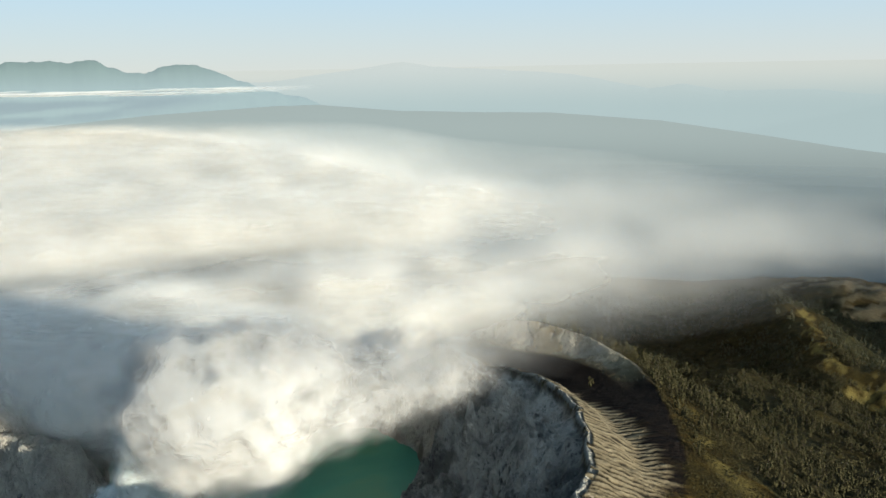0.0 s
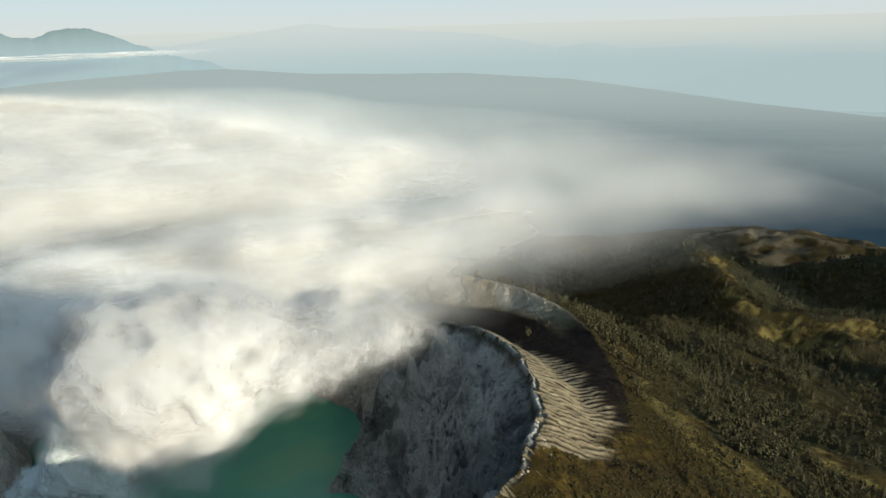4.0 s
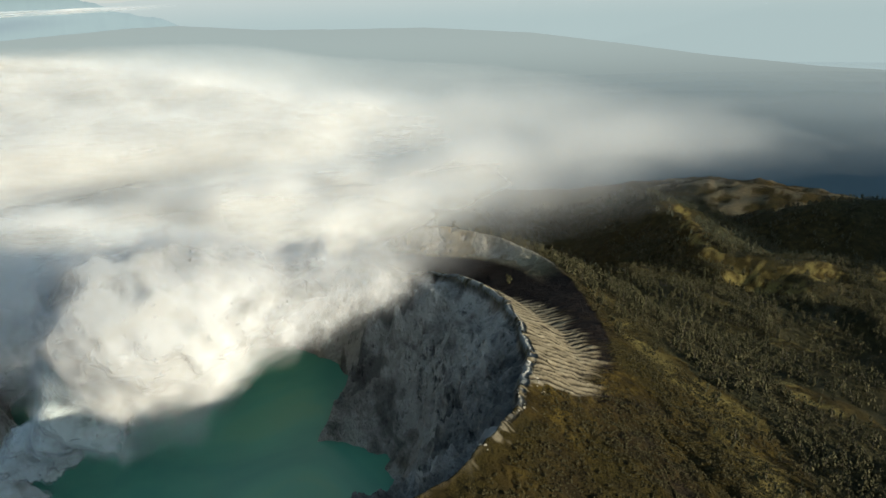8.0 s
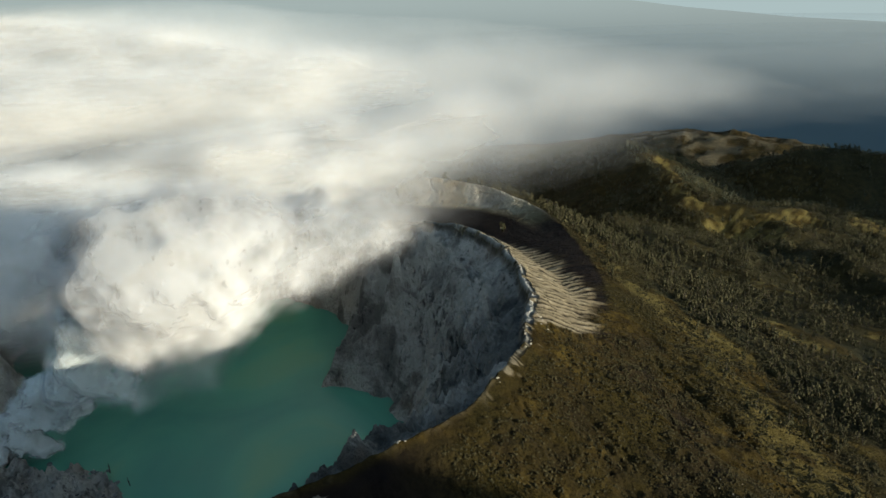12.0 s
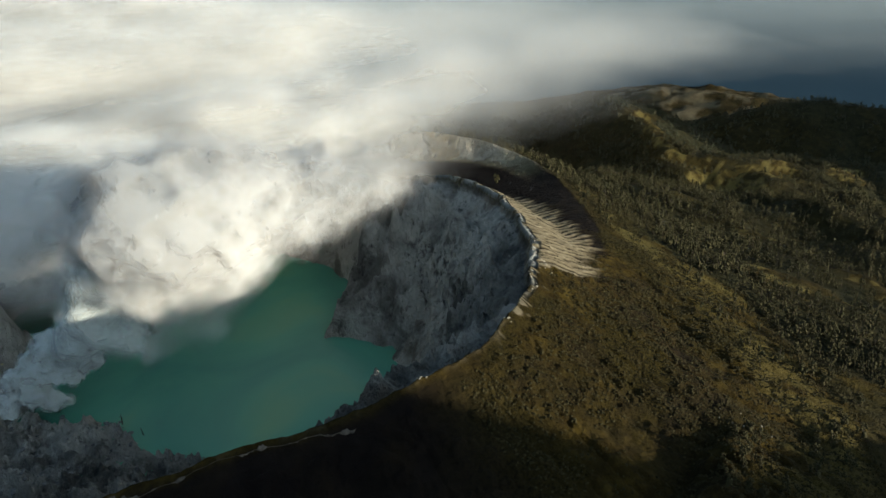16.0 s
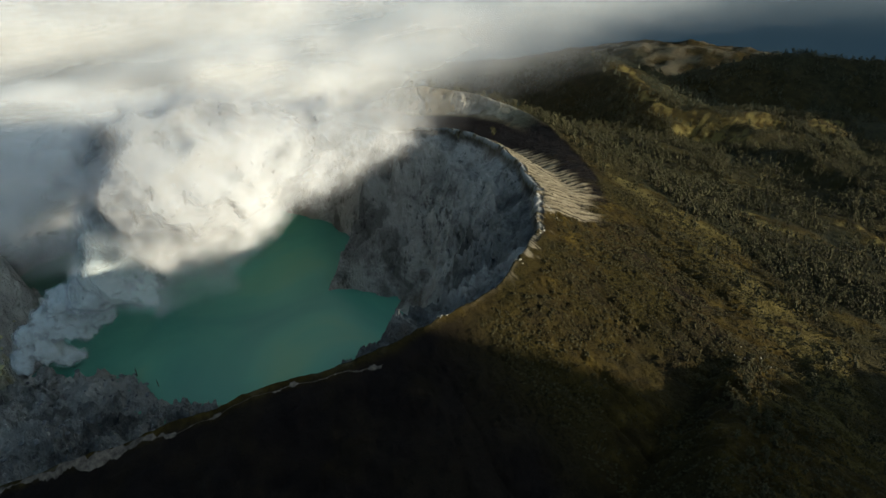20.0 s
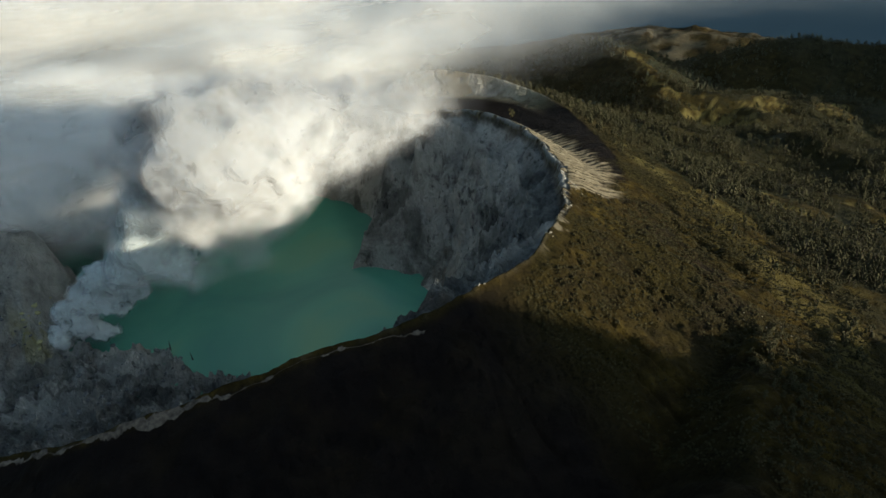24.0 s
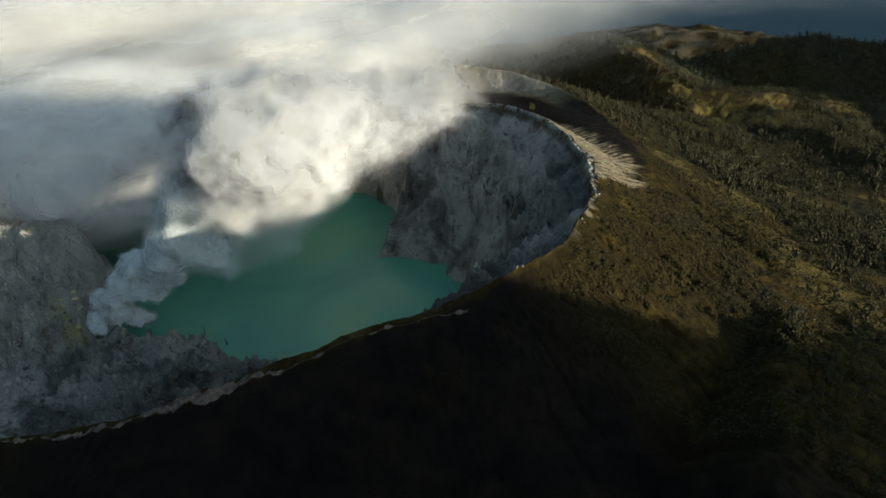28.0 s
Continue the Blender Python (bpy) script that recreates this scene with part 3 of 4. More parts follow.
VEIL = vapour_material("veil_vapour", 0.012, 0.3, 0.58, (0.97, 0.98, 0.97), 0.35)
AIR = vapour_material("blue_air", 0.002, 0.3, 0.58, (0.2, 0.26, 0.31), 0.35)
STEAM = vapour_material("steam_vapour", 0.08, 0.3, 0.58, (0.89, 0.97, 0.98), 0.4)


def layers(name, X, Y, Z, dens, normal, material, label, category):
    """Sheets stacked along the last axis, kept only where there is vapour."""
    nx, ny, nk = X.shape
    idx = np.arange(nx * ny * nk).reshape(nx, ny, nk)
    q = np.stack([idx[:-1, :-1], idx[1:, :-1], idx[1:, 1:], idx[:-1, 1:]], -1).reshape(-1, 4)
    dn = dens.reshape(-1)
    q = q[dn[q].max(1) > 0.012]
    used = np.unique(q)
    back = np.zeros(nx * ny * nk, np.int64)
    back[used] = np.arange(len(used))
    P = np.stack([X, Y, Z], -1).reshape(-1, 3)[used]
    me = raw_mesh(name, P, back[q], material, {"dens": dn[used]})
    va = me.attributes.new("swell", "FLOAT_VECTOR", "POINT")
    va.data.foreach_set("vector", np.ascontiguousarray(normal.reshape(-1, 3)[used], np.float32).ravel())
    return tagged(new(name, me), label, category, kind="stuff")


def deck_cover(x, y):
    """How much cloud lies over a place, from 0 to 1: thick in the west, worn to a thin veil in the east and far away."""
    soft = (60 - 20 * ss(100, 400, x)) * fbm(x / 240, y / 240, octaves=4, seed=111)
    edge = np.interp(x, EDGE_X, EDGE_Y)
    wide = ss(-50, 450, x)
    k = ss(-70 - 40 * wide, 150 + 150 * wide, y - edge + soft)
    wisps = fbm((0.87 * x + 0.5 * y) / 900, (-0.5 * x + 0.87 * y) / 210, octaves=4, seed=113)
    east = ss(350, 1050, x - 0.12 * (y - 1300) + 240 * wisps)
    # it thins out evenly towards the far slope
    gone = np.interp(x, [-1500, -500, 300, 1200], [3700, 2700, 1800, 1400])
    reach = np.clip((1 / y - 1 / 4300) / (1 / gone - 1 / 4300), 0, 1)
    furrow = y - 1355 - 0.28 * (x + 350) + 60 * fbm(x / 420, y / 420, octaves=3, seed=119)
    thin = 0.36 * ss(-150, 420, x + 200 * wisps) + 0.5 * east * (1 - 0.3 * ss(1900, 2600, y))
    return k * (1 - thin) * reach * (1 - 0.72 * np.exp(-(furrow / 85) ** 2) * ss(50, -250, x))


EDGE_X = [-3000, -800, -480, -330, -230, -60, 40, 140, 250, 330, 480, 840, 1200, 3000]
EDGE_Y = [520, 730, 770, 805, 830, 890, 930, 985, 1030, 1085, 1210, 1360, 1490, 1900]


def deck_height(x, y):
    """The top of the cloud bank: a lumpy front, a furrow and the smoother, higher bank behind it."""
    furrow = y - 1355 - 0.28 * (x + 350) + 60 * fbm(x / 420, y / 420, octaves=3, seed=119)
    z = 226 + 6 * fbm(x / 420, y / 560, octaves=2, seed=121) + 1.5 * fbm(x / 130, y / 150, octaves=3, seed=125)
    z = z - 22 * np.exp(-(furrow / 55) ** 2) * ss(150, -200, x) + 16 * ss(0, 300, furrow) * ss(500, -500, x)
    z = z + 24 * ss(-280, -430, x) * ss(1020, 860, y)
    z = z + 65 * ss(1800, 3900, y) * ss(300, -500, x)
    return z - 130 * ss(250, 1900, x) - 0.012 * np.clip(y - 1500, 0, None)


def build_deck():
    xs = np.concatenate([np.arange(-3000, -900, 40.0), np.arange(-900, 1000, 17.0), np.arange(1000, 2900, 40.0)])
    ys = 640 + np.cumsum(np.geomspace(11, 60, 118))
    ys = ys[ys < 4350]
    off = np.concatenate([[-66], np.arange(-48, 36, 6.5)])
    X, Y, K = np.meshgrid(xs, ys, off, indexing="ij")
    top = deck_height(X[..., :1], Y[..., :1])
    cov = deck_cover(X[..., :1], Y[..., :1])
    near = ss(1500, 1050, Y) * ss(600, 100, X)
    wave = np.stack([fbm(X[..., 0] / 90 + 17 * k, Y[..., 0] / 90 + 5 * k, octaves=2, seed=133) for k in range(len(off))], -1)
    K = K + np.where(K > -60, (2 + 1.5 * near) * wave, 0)
    Z = top + K - 22 * (1 - cov) ** 1.5 * ss(2200, 1500, Y)
    puff = (0.12 + 0.3 * near) * fbm(X / 130, Y / 130, Z / 70, octaves=4, seed=131, gain=0.5)
    share = np.where(K < -60, 0.22, np.clip(-K / 40 + puff + 0.3, 0, 1.5) / 13)
    a = 1 - np.exp(np.log(1 - 0.993 * np.clip(cov * (1 + 0.3 * puff), 0, 1)) * share * 1.15)
    a = a * (1 - ss(2400, 2880, np.abs(X)))
    U, V = 0.87 * X[..., 0] + 0.5 * Y[..., 0], -0.5 * X[..., 0] + 0.87 * Y[..., 0]
    h = deck_height(X[..., 0], Y[..., 0]) - 11 * near[..., 0] * np.abs(fbm(X[..., 0] / 150, Y[..., 0] / 120, octaves=3, seed=131)) + 6 * (1 - near[..., 0]) * fbm(U / 560, V / 190, octaves=3, seed=132)
    hx, hy = np.gradient(h, xs, ys)
    n = np.stack([0.15 - 0.7 * hx, -0.12 - 0.7 * hy, np.ones_like(hx)], -1)
    n /= np.linalg.norm(n, axis=-1, keepdims=True)
    n = np.repeat(n[:, :, None, :], len(off), 2)
    layers("cloud_bank", X, Y, Z, a, n, CLOUD, "broad cream-white sunlit cloud bank lying over the crater rim and mountains", "cloud")
    # thin blue air over the lowland in the east
    xs, ys = np.arange(300, 4300, 60.0), np.arange(1500, 4500, 60.0)
    X, Y, K = np.meshgrid(xs, ys, [-60.0, -20.0, 20.0], indexing="ij")
    a = 0.1 * ss(2000, 3900, Y + 0.35 * X + 150 * fbm(X / 500, Y / 500, octaves=3, seed=135)) * ss(300, 800, X) * ss(4480, 4200, Y)
    layers("haze", X, Y, K, a, np.zeros(X.shape + (3,)) + (0.1, -0.5, 0.86), AIR, "thin blue haze over the lowland beyond the hills", "haze")


def shell(F, level):
    """Where a field of numbers crosses a level: points in grid steps, and four-cornered faces."""
    S = F > level
    nx, ny, nz = F.shape
    total, count = np.zeros((nx - 1, ny - 1, nz - 1, 3)), np.zeros((nx - 1, ny - 1, nz - 1))
    edges = []
    for ax in range(3):
        lo, hi = [slice(None)] * 3, [slice(None)] * 3
        lo[ax], hi[ax] = slice(None, -1), slice(1, None)
        A, B = F[tuple(lo)], F[tuple(hi)]
        cut = S[tuple(lo)] != S[tuple(hi)]
        t = np.where(cut, (level - A) / np.where(cut, B - A, 1), 0)
        u, v = [k for k in range(3) if k != ax]
        for du in (0, 1):
            for dv in (0, 1):
                sl = [slice(None)] * 3
                sl[u] = slice(du, F.shape[u] - 1 + du)
                sl[v] = slice(dv, F.shape[v] - 1 + dv)
                c = cut[tuple(sl)]
                off = np.zeros(c.shape + (3,))
                off[..., ax], off[..., u], off[..., v] = t[tuple(sl)], du, dv
                total += np.where(c[..., None], off, 0)
                count += c
        edges.append((ax, u, v, cut))
    idx = np.full(count.shape, -1, np.int64)
    has = count > 0
    idx[has] = np.arange(has.sum())
    P = np.argwhere(has) + total[has] / count[has][:, None]
    Q = []
    for ax, u, v, cut in edges:
        e = np.argwhere(cut)
        e = e[(e[:, u] > 0) & (e[:, v] > 0) & (e[:, u] < F.shape[u] - 1) & (e[:, v] < F.shape[v] - 1)]
        q = []
        for du, dv in ((1, 1), (0, 1), (0, 0), (1, 0)):
            k = e.copy()
            k[:, u] -= du
            k[:, v] -= dv
            q.append(idx[k[:, 0], k[:, 1], k[:, 2]])
        Q.append(np.stack(q, -1))
    return P, np.concatenate(Q)


def build_vapour(name, lumps, box, step, puff_size, rough, shells, lift, label, category, seed, thin=None, material=PLUME):
    """A billowing body of vapour: rounded lumps, roughened, as nested soft shells from thin to dense."""
    axes = [np.arange(a, b, step) for a, b in box]
    X, Y, Z = np.meshgrid(*axes, indexing="ij")
    field = np.full(X.shape, -9.0)
    for x, y, z, a, b, c, w in lumps:
        q = w - np.sqrt(((X - x) / a) ** 2 + ((Y - y) / b) ** 2 + ((Z - z) / c) ** 2)
        field = np.log(np.exp(7 * field) + np.exp(7 * q)) / 7
    p = puff_size
    X, Y, Z = 0.8 * X + 0.36 * Y + 0.48 * Z, -0.6 * X + 0.48 * Y + 0.64 * Z, -0.8 * Y + 0.6 * Z
    warp = 0.5 * vnoise(X / p / 1.7, Y / p / 1.7, Z / p / 1.7, seed=seed + 30)
    soft = [np.sqrt(vnoise(X / p * k + w, Y / p * k, Z / p * k - w, seed=seed + j) ** 2 + 0.012) for j, (k, w) in enumerate(((1.0, warp), (2.1, 0.0), (4.4, 0.0)))]
    puff = 0.5 - 0.85 * soft[0] - 0.5 * soft[1] - 0.14 * soft[2]
    F = field + rough * puff
    smooth = field + 0.22 * rough * puff
    G = np.stack(np.gradient(smooth, step), -1)
    base, VV, FF, DD, NN = 0, [], [], [], []
    for level, alpha in shells:
        P, Q = shell(F, level)
        if not len(P):
            continue
        W = P * step + np.array([ax[0] for ax in axes])
        k = np.clip(np.rint(P).astype(int), 0, np.array(F.shape) - 1)
        n = -G[k[:, 0], k[:, 1], k[:, 2]]
        n /= np.maximum(np.linalg.norm(n, axis=-1, keepdims=True), 1e-6)
        n = n + np.array(lift)
        n /= np.maximum(np.linalg.norm(n, axis=-1, keepdims=True), 1e-6)
        dn = np.full(len(W), alpha) if thin is None else alpha * thin(W)
        VV.append(W)
        FF.append(Q + base)
        DD.append(dn)
        NN.append(n)
        base += len(W)
    me = raw_mesh(name, np.concatenate(VV), np.concatenate(FF), material, {"dens": np.concatenate(DD)})
    va = me.attributes.new("swell", "FLOAT_VECTOR", "POINT")
    va.data.foreach_set("vector", np.ascontiguousarray(np.concatenate(NN), np.float32).ravel())
    return tagged(new(name, me), label, category, kind="stuff")


def thin_plume(W):
    """Dense in the head, thinner in the rising column, a mere veil over the far wall."""
    wisp = fbm(W[:, 0] / 40, W[:, 1] / 40, W[:, 2] / 40, octaves=3, seed=151)
    low = ss(125, 230, W[:, 2] + 0.15 * (W[:, 0] + 200) + 30 * wisp)
    far = ss(-165, -65, W[:, 0] - 0.25 * (W[:, 1] - 650) + 35 * wisp)
    return (0.07 + 0.93 * low) * (1 - 0.88 * far) * (0.15 + 0.85 * ss(15, 85, W[:, 2] - 0.35 * (W[:, 0] + 250) + 25 * wisp))


def thin_mist(W):
    """Fades out towards the water."""
    return 0.15 + 0.85 * ss(5, 120, W[:, 2] + 25 * fbm(W[:, 0] / 70, W[:, 1] / 70, W[:, 2] / 70, octaves=3, seed=157))


build_deck()
SOFT = [(-0.18, 0.05), (-0.12, 0.08), (-0.06, 0.12), (0.0, 0.18), (0.05, 0.26), (0.1, 0.36), (0.16, 0.5), (0.24, 0.75), (0.34, 1.0)]
# lumps: place, three radii and weight
build_vapour("gas_plume", [(-205, 645, 236, 84, 70, 58, 1.0), (-250, 648, 224, 38, 38, 38, 1.0), (-155, 655, 236, 74, 64, 50, 1.0), (-190, 625, 218, 56, 48, 42, 1.0), (-95, 690, 222, 70, 66, 36, 1.0), (-35, 770, 212, 84, 85, 34, 0.95),
                           (-232, 665, 178, 52, 44, 44, 1.0), (-190, 668, 168, 52, 44, 42, 1.0)],
             ((-370, 150), (520, 980), (70, 330)), 4.8, 42, 0.58, SOFT, (0.2, -0.45, 2.0), "dense white plume of volcanic gas billowing above the lake", "gas plume", 141, thin_plume)
PUFFS = [(-0.14, 0.1), (-0.05, 0.2), (0.04, 0.36), (0.13, 0.6), (0.26, 0.9)]
build_vapour("steam_vent", [(-421, 734, 5, 10, 9, 12, 1.0), (-409, 735, 18, 15, 12, 14, 1.0), (-394, 737, 46, 14, 13, 14, 1.0), (-386, 737, 30, 18, 15, 17, 1.0), (-366, 737, 60, 20, 17, 18, 1.0), (-352, 735, 80, 18, 17, 17, 1.0), (-336, 731, 82, 17, 17, 16, 1.0), (-346, 735, 50, 21, 17, 16, 0.85), (-366, 738, 14, 20, 14, 12, 0.75), (-322, 727, 64, 20, 18, 15, 0.7)],
             ((-460, -285), (690, 790), (-8, 125)), 2.2, 15, 1.0, PUFFS, (0.4, -0.9, 1.0), "pale blue-white steam rising from fumaroles beside the lake", "steam", 161, None, STEAM)


def thin_column(W):
    """Thick on its windward side, worn to rags over the lake."""
    wisp = fbm(W[:, 0] / 26, W[:, 1] / 26, W[:, 2] / 26, octaves=3, seed=155)
    return 0.12 + 0.88 * ss(-215, -300, W[:, 0] - 0.35 * (W[:, 2] - 100) + 30 * wisp)


build_vapour("gas_column", [(-318, 715, 98, 24, 24, 26, 1.0), (-300, 700, 122, 28, 27, 28, 1.0), (-286, 690, 150, 32, 30, 30, 1.0), (-268, 678, 180, 38, 34, 32, 1.0), (-262, 696, 112, 40, 30, 34, 0.85), (-225, 692, 128, 46, 34, 38, 0.9), (-185, 684, 150, 46, 36, 36, 0.9), (-240, 698, 80, 38, 28, 26, 0.7), (-195, 694, 98, 36, 28, 26, 0.7), (-150, 684, 172, 46, 38, 34, 0.85)],
             ((-360, -90), (630, 760), (40, 220)), 4.2, 34, 0.62, [(-0.16, 0.06), (-0.07, 0.12), (0.02, 0.2), (0.11, 0.32), (0.22, 0.5)], (0.5, -0.9, 1.0), "grey-blue column of gas drifting up from the vents", "gas plume", 171, thin_column, STEAM)
MIST = [(-0.25, 0.08), (-0.15, 0.13), (-0.06, 0.18), (0.03, 0.24), (0.12, 0.3), (0.24, 0.36)]
build_vapour("lake_mist", [(-640, 960, 150, 150, 120, 70, 1.0), (-480, 960, 150, 130, 110, 66, 1.0), (-350, 930, 160, 100, 90, 52, 1.0), (-240, 880, 170, 90, 80, 40, 0.9), (-430, 860, 130, 70, 50, 60, 0.8), (-400, 925, 85, 130, 75, 62, 1.0), (-300, 925, 100, 95, 65, 55, 0.95), (-440, 1010, 75, 160, 110, 80, 1.0), (-270, 985, 80, 130, 100, 70, 0.95), (-600, 1000, 80, 140, 110, 80, 0.95)],
             ((-860, -110), (760, 1130), (8, 245)), 11, 130, 0.3, MIST, (0.2, -1.2, 1.4), "grey-blue mist hanging over the far side of the lake", "mist", 181, thin_mist, VEIL)

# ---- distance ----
# glow colours stand in for the haze, from foot to crest
FAR_A = haze_glow_material("far_slope_glow", (0.006, 0.01, 0.013), -400, 200, (0.008, 0.017, 0.027), (0.165, 0.2, 0.21))
FAR_B = haze_glow_material("far_mountain_glow", (0.02, 0.03, 0.028), 400, 600, (0.15, 0.196, 0.23), (0.085, 0.118, 0.13))
FAR_C = haze_glow_material("far_haze_range", (0.01, 0.012, 0.014), 250, 570, (0.19, 0.245, 0.27), (0.266, 0.297, 0.313))
HAZE = haze_glow_material("far_haze", (0.01, 0.01, 0.01), 250, 510, (0.19, 0.245, 0.27), (0.278, 0.304, 0.312))


def range_mesh(name, dist, az, top, foot, depth, material, label, rug=18, seed=0):
    """A far range of hills round the viewpoint, as a solid ridge: azimuths east of north and crest heights."""
    a = np.arange(az[0], az[-1], 0.08)
    crest = np.interp(a, az, top)
    k = np.hanning(9)
    crest = np.convolve(np.pad(crest, 4, "edge"), k / k.sum(), "valid")
    v = np.linspace(-1, 1, 34)
    A, V = np.meshgrid(np.radians(a), v, indexing="ij")
    D = dist + V * depth
    X, Y = D * np.sin(A), D * np.cos(A)
    prof = (1 - np.abs(V)) ** 1.15
    Zs = foot + (crest[:, None] - foot) * prof + rug * ridged(X / 160, Y / 160, octaves=4, seed=seed) * prof * (1 - prof) * 2.4 + rug * 0.55 * fbm(X / 60, Y / 60, octaves=3, seed=seed + 9) * prof
    return tagged(new(name, grid_mesh(name, np.stack([X, Y, Zs], -1), material, False)), label, "mountains", kind="structure")


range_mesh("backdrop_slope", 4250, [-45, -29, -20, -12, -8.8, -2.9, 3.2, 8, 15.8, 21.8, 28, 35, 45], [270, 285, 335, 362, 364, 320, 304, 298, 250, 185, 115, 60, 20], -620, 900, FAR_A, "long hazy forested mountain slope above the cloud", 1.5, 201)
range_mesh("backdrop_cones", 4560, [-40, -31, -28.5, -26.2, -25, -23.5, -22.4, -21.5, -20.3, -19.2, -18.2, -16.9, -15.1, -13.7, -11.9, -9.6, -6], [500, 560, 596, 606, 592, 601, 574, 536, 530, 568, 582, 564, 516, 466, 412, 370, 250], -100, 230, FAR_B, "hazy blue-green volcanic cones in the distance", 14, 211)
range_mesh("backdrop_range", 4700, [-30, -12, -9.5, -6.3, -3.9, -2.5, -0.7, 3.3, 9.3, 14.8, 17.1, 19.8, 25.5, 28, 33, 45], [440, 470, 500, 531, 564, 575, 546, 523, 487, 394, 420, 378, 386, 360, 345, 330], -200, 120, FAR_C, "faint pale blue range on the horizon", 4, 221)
# backdrop wall that glows in place of the lowland haze
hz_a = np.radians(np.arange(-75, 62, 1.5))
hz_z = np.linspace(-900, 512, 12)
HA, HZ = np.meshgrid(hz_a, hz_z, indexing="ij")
tagged(new("backdrop", grid_mesh("backdrop", np.stack([4790 * np.sin(HA), 4790 * np.cos(HA), HZ], -1), HAZE, False)), "glowing backdrop wall standing for the pale blue haze of the distant lowland below the horizon", "haze", kind="structure")

# thin bright stratus before the cones
sx, sy = np.meshgrid(np.arange(-2500, -500, 40.0), np.arange(2900, 4200, 40.0), indexing="ij")
s_d = 0.85 * ss(-0.15, 0.35, fbm(sx / 600, sy / 500, octaves=4, seed=231) + 0.15) * ss(-2450, -2000, sx) * ss(-550, -1100, sx) * ss(2900, 3300, sy) * ss(4180, 3900, sy)
layers("stratus", np.stack([sx, sx], -1), np.stack([sy, sy], -1), np.stack([0 * sx + 428, 0 * sx + 434], -1) + 3 * fbm(sx / 200, sy / 200, octaves=2, seed=233)[..., None], np.stack([s_d, s_d], -1), np.zeros(sx.shape + (2, 3)) + (0.1, -0.1, 0.99), CLOUD, "thin white layer of stratus before distant cones", "cloud")

# ---- rocks, trail, trees and scrub ----
def part(name, me, parent, label=""):
    ob = new(name, me)
    ob.parent = parent
    if label:
        ob["label"] = label
    return ob


BARK = plain("bark", (0.025, 0.021, 0.017), (0.06, 0.05, 0.04), 3.0)
LEAF = leaf_material("needle_leaves", (0.0125, 0.013, 0.0056), (0.036, 0.0345, 0.014))
BUSH = leaf_material("scrub_leaves", (0.007, 0.0062, 0.0024), (0.027, 0.0225, 0.0068))
PALE = plain("pale_rock", (0.12, 0.105, 0.08), (0.3, 0.27, 0.215), 0.6, 0.95, 0.6)
GREY = plain("grey_rock", (0.05, 0.053, 0.058), (0.17, 0.172, 0.172), 0.5, 0.95, 0.6)
TRAIL = plain("trail_dust", (0.022, 0.018, 0.015), (0.12, 0.098, 0.078), 0.25, 0.97, 0.4)
SULPHUR = plain("sulphur_crust", (0.3, 0.28, 0.14), (0.48, 0.45, 0.24), 0.4, 0.95, 0.4)

bm = bmesh.new()
bmesh.ops.create_icosphere(bm, subdivisions=1, radius=1)
ICO_V = np.array([v.co for v in bm.verts])
ICO_F = np.array([[v.index for v in f.verts] for f in bm.faces])
bm.free()
bm = bmesh.new()
bmesh.ops.create_icosphere(bm, subdivisions=2, radius=1)
ICO2_V = np.array([v.co for v in bm.verts])
ICO2_F = np.array([[v.index for v in f.verts] for f in bm.faces])
bm.free()
OCT_V = np.array([(1, 0, 0), (0, 1, 0), (-1, 0, 0), (0, -1, 0), (0, 0, 1), (0, 0, -1)], float)
OCT_F = np.array([(0, 1, 4), (1, 2, 4), (2, 3, 4), (3, 0, 4), (1, 0, 5), (2, 1, 5), (3, 2, 5), (0, 3, 5)])


def join(pieces):
    base, V, F = 0, [], []
    for v, f in pieces:
        V.append(v)
        F.append(f + base)
        base += len(v)
    return np.concatenate(V), np.concatenate(F)


def tube(points, radii, sides=5):
    """A tapered round limb through points, as triangles."""
    P = np.array(points, float)
    a = np.arange(sides) * 2 * np.pi / sides
    rings = [p + r * np.stack([np.cos(a), np.sin(a), 0 * a], -1) for p, r in zip(P, radii)]
    v = np.concatenate(rings)
    f = []
    for k in range(len(P) - 1):
        for i in range(sides):
            p, q = k * sides + i, k * sides + (i + 1) % sides
            f += [(p, q, q + sides), (p, q + sides, p + sides)]
    return v, np.array(f)


